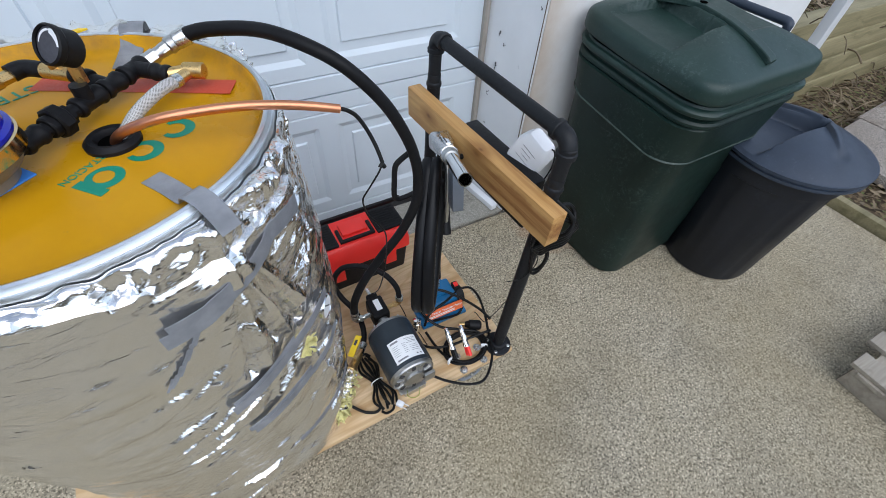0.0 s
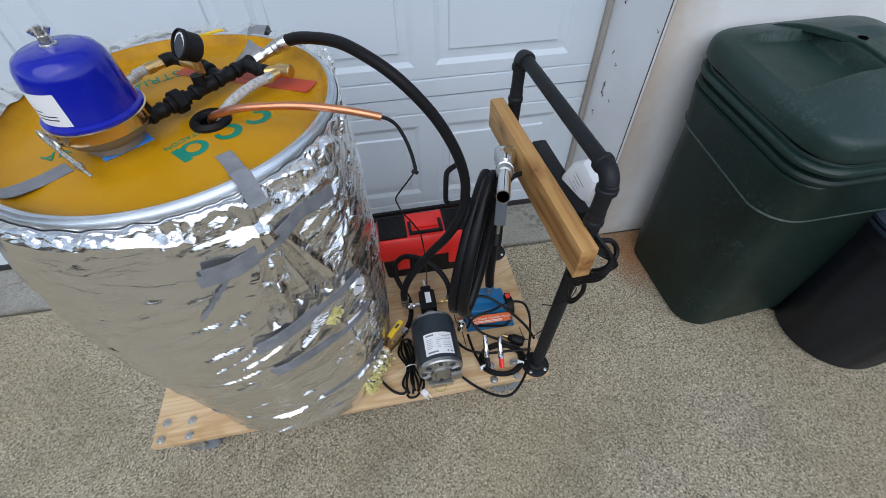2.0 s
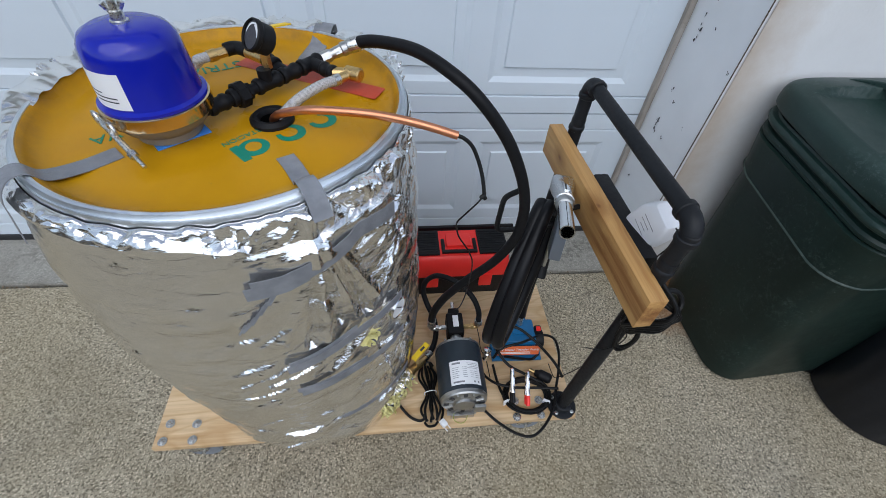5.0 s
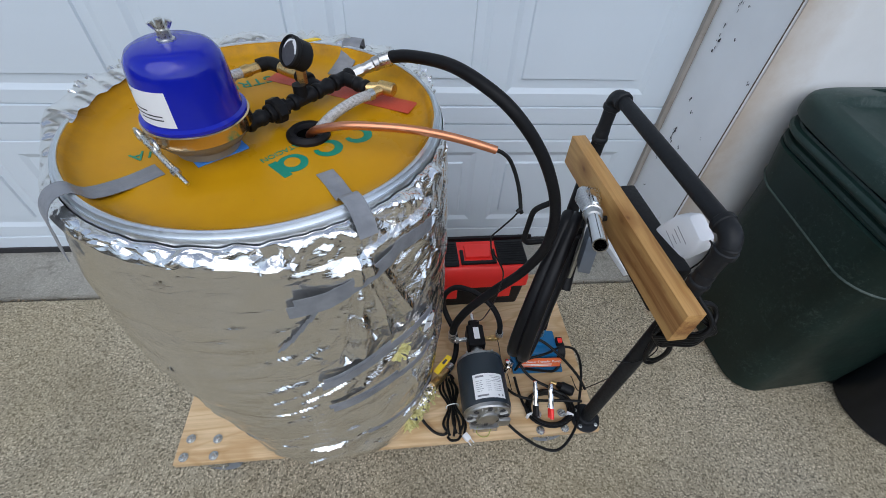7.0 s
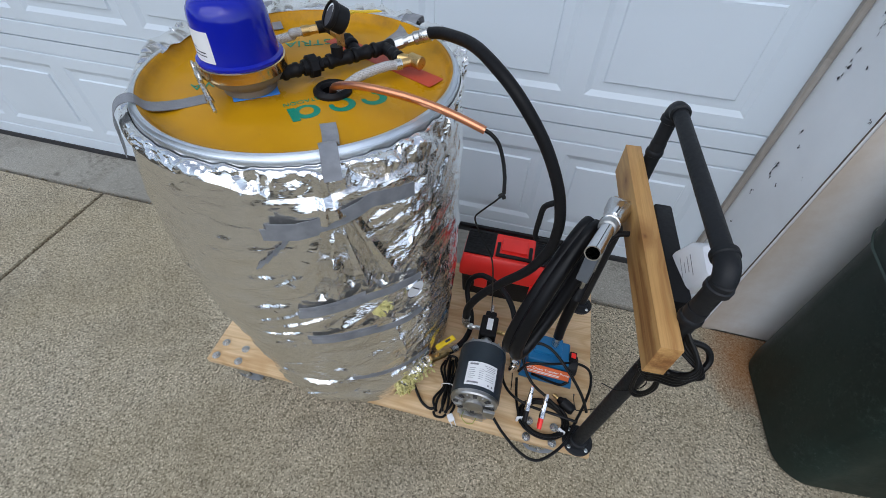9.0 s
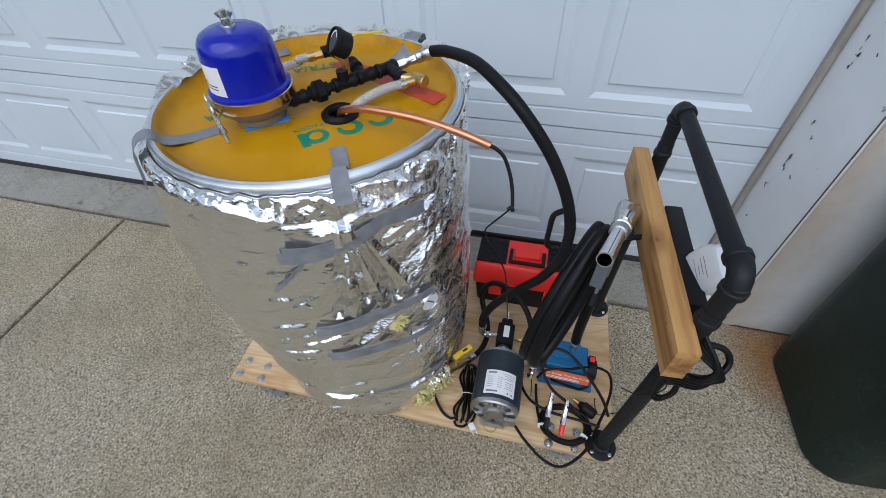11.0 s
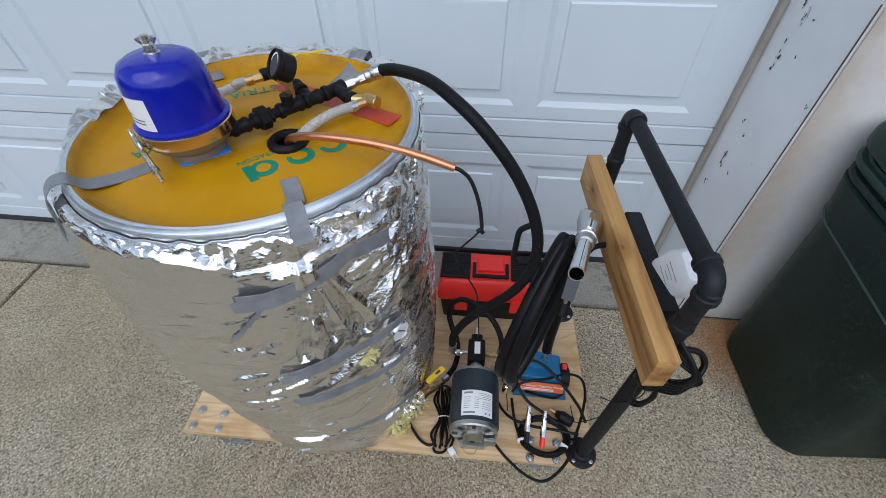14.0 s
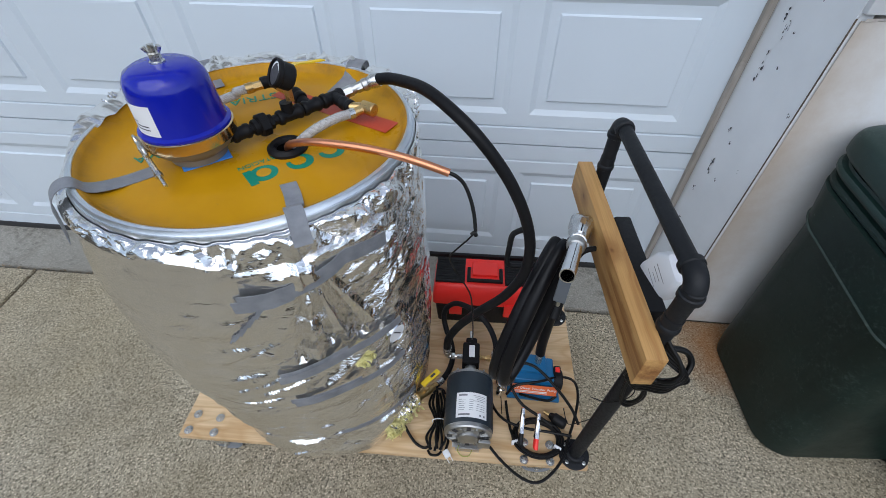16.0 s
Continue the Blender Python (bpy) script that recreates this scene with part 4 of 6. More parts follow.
def lid_tape(pts, width, across):
    # carried out to where the ring lies
    moved = []
    for p in pts:
        p = Vector(p)
        q = Vector((p.x, p.y, 0))
        th = math.degrees(math.atan2(p.y, p.x))
        moved.append(p + q.normalized() * (rim_reach(th) - 0.2915) * smooth(0.215, 0.268, q.length) * (1 - 0.75 * smooth(1.068, 1.03, p.z)) + Vector((0, 0, 0.004 * smooth(0.25, 0.27, q.length))))
    pts = moved
    part("tape", ribbon(pts, width, 0.0014, across=lambda p: across, res=5), "tape", drum, "grey tape holding the foil to the lid")


def rel(x, y, z):
    return (x - DX, y - DY_, z)


lid_tape([rel(0.530, 0.125, 1.0572), rel(0.548, 0.095, 1.0572), rel(0.566, 0.058, 1.061), rel(0.574, 0.036, 1.080), rel(0.586, 0.016, 1.080), rel(0.596, -0.004, 1.068), rel(0.602, -0.016, 1.050)], 0.028, (0.87, 0.49, 0))
lid_tape([rel(0.285, 0.140, 1.0572), rel(0.250, 0.108, 1.0572), rel(0.226, 0.086, 1.062), rel(0.214, 0.076, 1.080), rel(0.200, 0.064, 1.080), rel(0.190, 0.054, 1.069), rel(0.181, 0.046, 1.052), rel(0.174, 0.039, 1.030), rel(0.1675, 0.034, 0.985)], 0.034, (-0.68, 0.73, 0))
lid_tape([rel(0.524, 0.455, 1.0572), rel(0.530, 0.495, 1.0575), rel(0.535, 0.505, 1.064), rel(0.541, 0.520, 1.082), rel(0.548, 0.545, 1.084), rel(0.551, 0.556, 1.06)], 0.04, (0.95, -0.3, 0))
lid_tape([rel(0.262, 0.445, 1.0572), rel(0.236, 0.478, 1.062), rel(0.228, 0.488, 1.080), rel(0.214, 0.505, 1.084), rel(0.208, 0.512, 1.06)], 0.04, (0.78, 0.62, 0))

# exposed wool where the jacket parts
wr = random.Random(9)
for count, lo, hi, z0, z1 in ((130, -45, -37, 0.185, 0.29), (40, -51, -46, 0.664, 0.686)):
    wool_bm = bmesh.new()
    for k in range(count):
        th, z = wr.uniform(lo, hi), wr.uniform(z0, z1)
        p = Vector(on_jacket(th, z, wr.uniform(-0.006, 0.004)))
        q = p + Vector((wr.uniform(-0.02, 0.02), wr.uniform(-0.02, 0.01), wr.uniform(-0.012, 0.02)))
        tube([p, (p + q) / 2 + Vector((wr.uniform(-0.01, 0.01), 0, wr.uniform(-0.01, 0.01))), q], wr.uniform(0.0012, 0.0034), 5, 3, wool_bm, rfun=lambda t: 0.4 + math.sin(math.pi * t))
    wool = part("glass_wool", wool_bm, "wool", drum, "yellow glass wool showing at the foil's gap")
    wool["kind"] = "stuff"

# print on the lid
TOP = 1.0568
lettering("lettering", "PORTACION", 0.0155, Matrix.Translation(rel(0.462, 0.186, TOP)) @ pose(0, 0, 0, 0, 0, 222), "teal", drum)
lettering("lettering", "USTRIA", 0.040, Matrix.Translation(rel(0.365, 0.425, TOP)) @ pose(0, 0, 0, 0, 0, 209), "teal", drum)


def arc_mark(cx, cy, r0, r1, a0, a1, n=20, bm=None):
    b = bmesh.new()
    vs = []
    for k in range(n + 1):
        a = radians(a0 + (a1 - a0) * k / n)
        w = 0.55 + 0.45 * math.sin(math.pi * k / n)
        m_, h = (r0 + r1) / 2, (r1 - r0) / 2 * w
        vs.append((b.verts.new((cx + (m_ - h) * math.cos(a), cy + (m_ - h) * math.sin(a), TOP)), b.verts.new((cx + (m_ + h) * math.cos(a), cy + (m_ + h) * math.sin(a), TOP))))
    for p, q in zip(vs, vs[1:]):
        b.faces.new((p[0], p[1], q[1], q[0]))
    return join(bm, b)


mk = arc_mark(*rel(0.478, 0.152, 0)[:2], 0.012, 0.025, 120, 480, 28)
box((0.014, 0.046, 0.0006), (*rel(0.462, 0.134, 0)[:2], TOP), 0, m=Matrix.Rotation(radians(42), 4, "Z"), bm=mk)
arc_mark(*rel(0.528, 0.192, 0)[:2], 0.012, 0.026, -160, 110, 20, mk)
arc_mark(*rel(0.575, 0.230, 0)[:2], 0.012, 0.026, -150, 120, 20, mk)
part("printed_mark", mk, "teal", drum, "teal printed mark")
lettering("lettering", "VA", 0.034, Matrix.Translation(rel(0.249, 0.181, TOP)) @ pose(0, 0, 0, 0, 0, 215), "teal", drum)
stk = part("sticker", box((0.310, 0.045, 0.0006), (0, 0, 0), 0), "redtape", drum, "red sticker on the lid")
stk.matrix_basis = Matrix.Translation(rel(0.536, 0.387, TOP + 0.0002)) @ pose(0, 0, 0, 0, 0, -26)
grom = part("grommet", lathe([(0.020, -0.01), (0.020, 0.004), (0.023, 0.010), (0.030, 0.0115), (0.0365, 0.006), (0.0365, 0.0)], 40, caps=False), "rubber", drum, "black rubber grommet round the filler hole")
grom.matrix_basis = Matrix.Translation(rel(0.494, 0.230, 1.056))
# the lid is closed here; a black disc paints the hole's dark
hole = part("filler_hole_disc", lathe([(0.0, 0.0), (0.0205, 0.0)], 30, caps=False), "void", drum)
hole.matrix_basis = Matrix.Translation(rel(0.494, 0.230, 1.0575))

dial = thing("dial_thermometer", pose(DX, DY_, 0) @ Matrix.Translation(on_jacket(-34, 0.70, 0.010)) @ pose(0, 0, 0, 90, 0, 56), "round white dial thermometer set in the foil", "thermometer")
part("case", lathe([(0.018, -0.02), (0.024, -0.004), (0.027, 0.0), (0.027, 0.006), (0.0245, 0.009), (0.0225, 0.007)], 36), "chrome", dial)
part("face", lathe([(0.0, 0.0075), (0.0225, 0.0075)], 36, caps=False), "label", dial)
part("needle", box((0.0026, 0.028, 0.0008), (0, 0.004, 0.0085), 0, m=Matrix.Rotation(radians(40), 4, "Z")), "ink", dial)

# ---- refuse bins ----
def rounded_ring(cx, cy, hx, hy, r, n=8):
    out = []
    for k, (sx, sy) in enumerate(((1, 1), (-1, 1), (-1, -1), (1, -1))):
        for i in range(n + 1):
            a = radians(90 * k + 90 * i / n)
            out.append((cx + sx * (hx - r) + r * math.cos(a), cy + sy * (hy - r) + r * math.sin(a)))
    return out


def loft(rings, cap_lo=True, cap_hi=True, zfun=None, bm=None):
    """Skins plan outlines (points, height), bottom first."""
    b = bmesh.new()
    rows = []
    for pts, z in rings:
        rows.append([b.verts.new((x, y, zfun(x, y, z) if zfun else z)) for x, y in pts])
    n = len(rows[0])
    for p, q in zip(rows, rows[1:]):
        for k in range(n):
            b.faces.new((p[k], p[(k + 1) % n], q[(k + 1) % n], q[k]))
    if cap_lo:
        b.faces.new(rows[0])
    if cap_hi:
        b.faces.new(rows[-1])
    return join(bm, b)


green_bin = thing("wheeled_bin", pose(2.100, 0.374, 0), "scuffed dark green plastic wheeled bin, lid shut, against the wall", "trash bin")


def bin_foot(x, y, z):
    if z < 0.06 and x > 0.0 and y < 0.0:
        return z + 0.05 * min(1.0, x / 0.10)
    # the moulded line climbs towards the back corner
    if 0.57 < z < 0.66:
        return z + 0.05 * min(1.0, max(0.0, (y - 0.05) / 0.16)) * (1.0 if x < 0 else 0.4)
    # the rim climbs a little towards the wall
    if z > 0.7:
        return z + 0.022 + 0.03 * y + 0.06 * max(0.0, y)
    return z


R = rounded_ring
part("body", loft([(R(-0.035, 0.005, 0.208, 0.222, 0.10), 0.0), (R(-0.035, 0.005, 0.220, 0.233, 0.095), 0.012), (R(-0.034, 0.005, 0.225, 0.236, 0.09), 0.06),
                   (R(-0.027, 0.0, 0.255, 0.258, 0.105), 0.616), (R(-0.027, 0.0, 0.2565, 0.2595, 0.105), 0.622), (R(-0.026, 0, 0.2635, 0.2645, 0.105), 0.628), (R(-0.025, 0, 0.2645, 0.2655, 0.105), 0.636),
                   (R(-0.020, 0, 0.278, 0.276, 0.10), 0.736), (R(-0.020, 0, 0.279, 0.277, 0.10), 0.744), (R(-0.010, 0, 0.278, 0.279, 0.10), 0.748), (R(-0.010, 0, 0.283, 0.282, 0.10), 0.754), (R(-0.010, 0, 0.283, 0.282, 0.10), 0.762),
                   (R(-0.010, 0, 0.278, 0.278, 0.10), 0.769), (R(-0.010, 0, 0.270, 0.271, 0.10), 0.773), (R(-0.010, 0, 0.270, 0.271, 0.10), 0.80)], zfun=bin_foot), "green", green_bin, angle=16)


def bin_lid():
    """A domed lid with a hand scoop running in under the bridge."""
    n, seg = 64, 176
    prof = [(0.955, 0.830), (0.990, 0.828), (1.001, 0.833), (1.004, 0.842), (1.003, 0.862), (0.997, 0.874), (0.984, 0.883), (0.962, 0.889), (0.945, 0.892)]
    prof += [(0.945 * (1 - k / n), 0.892 + 0.055 * (1 - (1 - k / n) ** 2.0)) for k in range(1, n)]

    def top(x, y, z):
        if z > 0.8925:
            edge = smooth(-0.080, -0.072, y) * (1 - smooth(0.150 - 0.12 * (x + 0.06), 0.159 - 0.12 * (x + 0.06), y)) * (1 - smooth(-0.046, -0.034, x))
            z += edge * min(0.0, 0.899 + 0.02 * max(0.0, -0.2 - x) - z)
            far = smooth(-0.13, -0.10, y) * (1 - smooth(0.10, 0.14, y)) * smooth(0.0, 0.02, x)
            z += far * min(0.0, 0.916 - z)
        return z + 0.022 + 0.03 * y + 0.06 * max(0.0, y)

    rings = []
    for s, z in prof:
        ring = []
        for i in range(seg):
            a = 2 * math.pi * i / seg
            c, d = math.cos(a), math.sin(a)
            q = (abs(c) ** 7.0 + abs(d) ** 7.0) ** (-1 / 7.0)
            ring.append((-0.006 + 0.291 * s * q * c, 0.286 * s * q * d))
        rings.append((ring, z))
    return loft(rings, False, True, zfun=top)


part("lid", bin_lid(), "greenlid", green_bin, "domed green lid with a hand recess", angle=50)
part("worn_edge", loft([(R(-0.026, 0, 0.2638, 0.2648, 0.105), 0.6255), (R(-0.026, 0, 0.2665, 0.2675, 0.105), 0.6270), (R(-0.025, 0, 0.2665, 0.2675, 0.105), 0.6292), (R(-0.025, 0, 0.2646, 0.2656, 0.105), 0.632)], False, False, zfun=bin_foot), "wornedge", green_bin, "paler worn edge of the moulded band")
part("lip", loft([(R(-0.005, 0, 0.274, 0.270, 0.10), 0.782), (R(-0.005, 0, 0.287, 0.282, 0.10), 0.784), (R(-0.005, 0, 0.291, 0.286, 0.10), 0.789), (R(-0.005, 0, 0.292, 0.287, 0.10), 0.798), (R(-0.005, 0, 0.288, 0.283, 0.10), 0.805), (R(-0.005, 0, 0.278, 0.273, 0.10), 0.808), (R(-0.005, 0, 0.276, 0.271, 0.10), 0.815)], zfun=bin_foot), "greenlid", green_bin, "rolled rim under the lid", angle=40)
bridge = part("bridge_handle", ribbon([(-0.092, 0.262, 0.926), (-0.080, 0.215, 0.951), (-0.055, 0.15, 0.968), (-0.016, 0.05, 0.973), (-0.012, -0.05, 0.966), (-0.018, -0.14, 0.951), (-0.030, -0.225, 0.930), (-0.036, -0.250, 0.918)], 0.036, 0.020, across=lambda p: (0.97, 0.24 if p.y > 0 else 0.03, 0)), "greenlid", green_bin, "moulded bridge over the hand recess", angle=60)
bv_ = bridge.modifiers.new("bevel", "BEVEL")
bv_.width, bv_.segments, bv_.limit_method, bv_.angle_limit = 0.007, 3, "ANGLE", radians(50)
part("finger_hole_disc", lathe([(0.0, 0.0), (0.012, 0.0), (0.012, 0.001)], 20, m=pose(-0.012, 0.038, 0.9835)), "void", green_bin, "black disc painting a dark hole in the bridge")
part("push_handle", tube([(0.290, 0.192, 0.80), (0.290, 0.192, 0.86), (0.292, 0.186, 0.912), (0.293, 0.176, 0.924), (0.294, 0.14, 0.926), (0.295, -0.06, 0.928), (0.295, -0.095, 0.926), (0.294, -0.104, 0.914), (0.292, -0.094, 0.86), (0.290, -0.090, 0.80)], 0.015, 14, 5), "canlid", green_bin, "grey tubular push handle")
for y in (-0.2, 0.2):
    part("wheel", lathe([(0.02, -0.02), (0.07, -0.022), (0.078, -0.012), (0.078, 0.012), (0.07, 0.022), (0.02, 0.02)], 28, m=pose(0.17, y, 0.078, 90)), "rubber", green_bin)

can = thing("round_bin", pose(2.408, 0.050, 0), "ribbed black round plastic bin with a slate-blue lid", "trash bin")


def can_body():
    b = bmesh.new()
    seg = 72
    rows = []
    for r, z, rib in ((0.176, 0.0, 0), (0.184, 0.008, 0), (0.188, 0.03, 1), (0.226, 0.50, 1), (0.228, 0.515, 0), (0.236, 0.52, 0), (0.239, 0.55, 0), (0.239, 0.570, 0), (0.248, 0.573, 0), (0.248, 0.59, 0)):
        row = []
        for k in range(seg):
            a = 2 * math.pi * k / seg
            rr = r - (0.006 if rib and k % 6 == 0 else 0.0)
            row.append(b.verts.new((rr * math.cos(a), rr * math.sin(a), z)))
        rows.append(row)
    for p, q in zip(rows, rows[1:]):
        for k in range(seg):
            b.faces.new((p[k], p[(k + 1) % seg], q[(k + 1) % seg], q[k]))
    b.faces.new(rows[0])
    b.faces.new(rows[-1])
    return b


part("body", can_body(), "can", can, angle=25)


def can_lid():
    b = bmesh.new()
    seg, nr, rim = 160, 80, 0.256
    rows = [[b.verts.new((0, 0, 0.0))]]

    def height(x, y):
        r = math.hypot(x, y)
        z = 0.600 + 0.062 * (1 - (r / rim) ** 2.2)
        # a dished scoop that runs in under the moulded grip
        edge = smooth(-0.024, -0.010, y + 0.10 * x) * (1 - smooth(0.13, 0.15, y)) * (1 - smooth(0.075, 0.095, x + 0.25 * y))
        z += edge * min(0.0, 0.607 - z)
        g = abs(x - 0.108 + 0.9 * max(0.0, -y - 0.01))
        z += 0.015 * (1 - smooth(0.014, 0.024, g)) * smooth(-0.16, -0.06, y)
        # a pinched dimple before the grip
        d = math.hypot(x + 0.03, (y + 0.15) * 1.6)
        return z - 0.006 * (1 - smooth(0.0, 0.05, d))

    rows[0][0].co.z = height(0, 0)
    for i in range(1, nr + 1):
        r = rim * i / nr
        rows.append([b.verts.new((r * math.cos(2 * math.pi * k / seg), r * math.sin(2 * math.pi * k / seg), height(r * math.cos(2 * math.pi * k / seg), r * math.sin(2 * math.pi * k / seg)))) for k in range(seg)])
    for dz, r in ((0.600, 0.260), (0.590, 0.260), (0.588, 0.252), (0.582, 0.252), (0.580, 0.258), (0.570, 0.258), (0.568, 0.249)):
        rows.append([b.verts.new((r * math.cos(2 * math.pi * k / seg), r * math.sin(2 * math.pi * k / seg), dz)) for k in range(seg)])
    for k in range(seg):
        b.faces.new((rows[0][0], rows[1][k], rows[1][(k + 1) % seg]))
    for p, q in zip(rows[1:], rows[2:]):
        for k in range(seg):
            b.faces.new((p[k], p[(k + 1) % seg], q[(k + 1) % seg], q[k]))
    return b


lidp = part("lid", can_lid(), "canlid", can, "slate-blue lid with a moulded grip", angle=45)
lidp.matrix_basis = pose(0.006, -0.014, 0.007)
part("grip_hole_disc", lathe([(0.0, 0.0), (0.010, 0.0), (0.010, 0.001)], 16, m=pose(0.108, 0.0, 0.6675)), "void", lidp, "black disc painting a dark hole in the moulded grip")

# ---- toolbox ----
toolbox = thing("toolbox", pose(0.905, 0.545, ZB), "red and black plastic toolbox on the platform behind the hoses", "toolbox")
TW, TD = 0.345, 0.145
part("tray", loft([(R(0, 0, TW / 2 - 0.012, TD / 2 - 0.01, 0.012, 3), 0.001), (R(0, 0, TW / 2 - 0.003, TD / 2 - 0.004, 0.012, 3), 0.112), (R(0, 0, TW / 2, TD / 2, 0.012, 3), 0.115)]), "blackp", toolbox)
tl = part("lid", loft([(R(0, 0, TW / 2 + 0.004, TD / 2 + 0.004, 0.012, 3), 0.116), (R(0, 0, TW / 2 + 0.004, TD / 2 + 0.004, 0.012, 3), 0.152), (R(0, 0.002, TW / 2 - 0.003, TD / 2 - 0.006, 0.012, 3), 0.196), (R(0, 0.003, TW / 2 - 0.010, TD / 2 - 0.012, 0.012, 3), 0.203)]), "red", toolbox, "red hinged lid")
for x in (-0.118, 0.118):
    o = part("organiser_cover", box((0.100, 0.112, 0.010), (x, 0.004, 0.2055), 0.003), "blackp", tl, "black ribbed organiser cover")
    for k in range(9):
        part("rib", box((0.090, 0.003, 0.003), (x, -0.040 + 0.0108 * k, 0.2115), 0.0008, 1), "blackp", tl)
part("lid_boss", box((0.088, 0.06, 0.014), (0, 0.012, 0.206), 0.005), "red", tl)
gh = bmesh.new()
box((0.122, 0.012, 0.010), (0, -0.040, 0.2075), 0.003, bm=gh)
for s in (-1, 1):
    box((0.012, 0.058, 0.010), (s * 0.055, -0.012, 0.2075), 0.003, bm=gh)
part("lid_grip", gh, "blackp", tl)
for x in (-0.095, 0.095):
    part("latch", box((0.045, 0.010, 0.062), (x, -TD / 2 - 0.007, 0.098), 0.003), "red", toolbox)
# added bar standing in for the door's bottom seal beyond the box
part("seal_stand_in", box((0.42, 0.012, 0.016), (0.0, TD / 2 + 0.006, 0.203), 0.004), "blackp", toolbox)

# ---- electric motor with gear pump ----
motor = thing("electric_motor", pose(0.87, 0.0, ZB), "slate-blue electric motor with a white rating label", "motor")
MZ = 0.088
ax = Matrix.Translation((0, 0.022, MZ)) @ Matrix.Rotation(radians(-90), 4, "X")
part("housing", lathe([(0.060, 0.022), (0.0695, 0.024), (0.0705, 0.03), (0.0705, 0.168), (0.069, 0.174), (0.062, 0.176)], 56, m=ax), "motor", motor)


eb = part("end_bell", lathe([(0.024, 0.0), (0.029, 0.001), (0.030, 0.008), (0.036, 0.011), (0.050, 0.008), (0.064, 0.010), (0.0675, 0.014), (0.0685, 0.026)], 56), "casting", motor, "cast aluminium end bell with vents")
eb.matrix_basis = ax
for k in range(8):
    a = radians(22.5 + 45 * k)
    part("rib", box((0.024, 0.005, 0.006), (0.047 * math.cos(a), 0.047 * math.sin(a), 0.008), 0.001, 1, m=Matrix.Rotation(a, 4, "Z")), "casting", eb)
# dark plates stand in for the shade inside the open vent slots
for k in range(8):
    a = radians(45 * k)
    g = part("vent", box((0.016, 0.012, 0.003), (0, 0, 0), 0.002, 1), "ventdark", eb)
    g.matrix_basis = Matrix.Rotation(a, 4, "Z") @ Matrix.Translation((0.052, 0, 0.0075))
part("bearing_cap", lathe([(0.0, 0.004), (0.017, 0.003), (0.019, 0.0), (0.0225, 0.0), (0.024, 0.004)], 32, m=ax), "alu", eb).matrix_parent_inverse = ax.inverted()
part("terminal_cover", box((0.034, 0.010, 0.040), (0.046, 0.020, MZ - 0.018), 0.003), "casting", motor)
part("rear_bell", lathe([(0.068, 0.174), (0.0685, 0.182), (0.055, 0.19), (0.03, 0.194), (0.03, 0.20)], 48, m=ax), "alu", motor)
for k in range(4):
    a = radians(45 + 90 * k)
    rb = part("through_bolt", lathe([(0.005, 0.0), (0.0055, 0.004), (0.003, 0.006), (0.003, 0.012)], 8), "steel", motor)
    rb.matrix_basis = ax @ Matrix.Translation((0.056 * math.cos(a), 0.056 * math.sin(a), 0.184))
fm = bmesh.new()
box((0.088, 0.15, 0.004), (0, 0.105, 0.0025), 0.001, bm=fm)
for s in (-1, 1):
    box((0.004, 0.11, 0.03), (s * 0.035, 0.105, 0.016), 0.001, bm=fm, m=None)
box((0.07, 0.004, 0.022), (0, 0.022, 0.012), 0.001, bm=fm)
part("cradle", fm, "alu", motor, "steel cradle foot")


def bent_label(r, a0, a1, y0, y1, n=14):
    b = bmesh.new()
    vs = []
    for k in range(n + 1):
        a = radians(a0 + (a1 - a0) * k / n)
        vs.append([b.verts.new((r * math.cos(a), y, r * math.sin(a))) for y in (y0, y1)])
    for p, q in zip(vs, vs[1:]):
        b.faces.new((p[0], q[0], q[1], p[1]))
    return b


lab = part("rating_label", bent_label(0.0712, 48, 122, 0.056, 0.128), "label", motor, "white printed rating label")
lab.matrix_basis = pose(0, 0, MZ)


def bars_on_label(spec, parent, mz, name="printed_line"):
    """Rows of small dark bars where the print is too small to read: angle from, to, y, thickness."""
    for a0, a1, y, h in spec:
        o = part(name, bent_label(0.0715, a0, a1, y - h / 2, y + h / 2, 6), "greyink", parent)
        o.matrix_basis = pose(0, 0, mz)


bars_on_label([(96, 116, 0.120, 0.0055)] + [(52 + 3 * (k % 2), 82 - 4 * (k % 3), 0.119 - 0.005 * k, 0.0012) for k in range(4)]
              + [(100 + 3 * (k % 2), 116, 0.107 - 0.006 * k, 0.0012) for k in range(6)] + [(82, 92, 0.107 - 0.006 * k, 0.0012) for k in range(6)]
              + [(55, 75, 0.095 - 0.006 * k, 0.0011) for k in range(4)] + [(90, 116, 0.064, 0.005), (54, 58, 0.064, 0.005), (64, 68, 0.064, 0.005)], lab, 0.0)

head = thing("gear_pump", pose(0.87, 0.22, ZB), "small black gear pump bolted to the motor with steel fittings", "pump")
part("adaptor", lathe([(0.03, 0.0), (0.03, 0.006), (0.018, 0.010), (0.018, 0.03)], 28, m=Matrix.Translation((0, 0.0, MZ)) @ Matrix.Rotation(radians(-90), 4, "X")), "alu", head)
part("pump_body", box((0.054, 0.075, 0.062), (0.0, 0.062, MZ), 0.008, 3), "iron", head)
part("pump_cover", box((0.036, 0.03, 0.05), (0.0, 0.104, MZ + 0.004), 0.008, 3), "iron", head)
part("relief_screw", rod((0.0, 0.118, MZ + 0.012), (0.0, 0.150, MZ + 0.012), 0.006, 12), "steel", head)
part("tag", box((0.018, 0.042, 0.001), (0.002, 0.066, MZ + 0.0315), 0), "label", head)
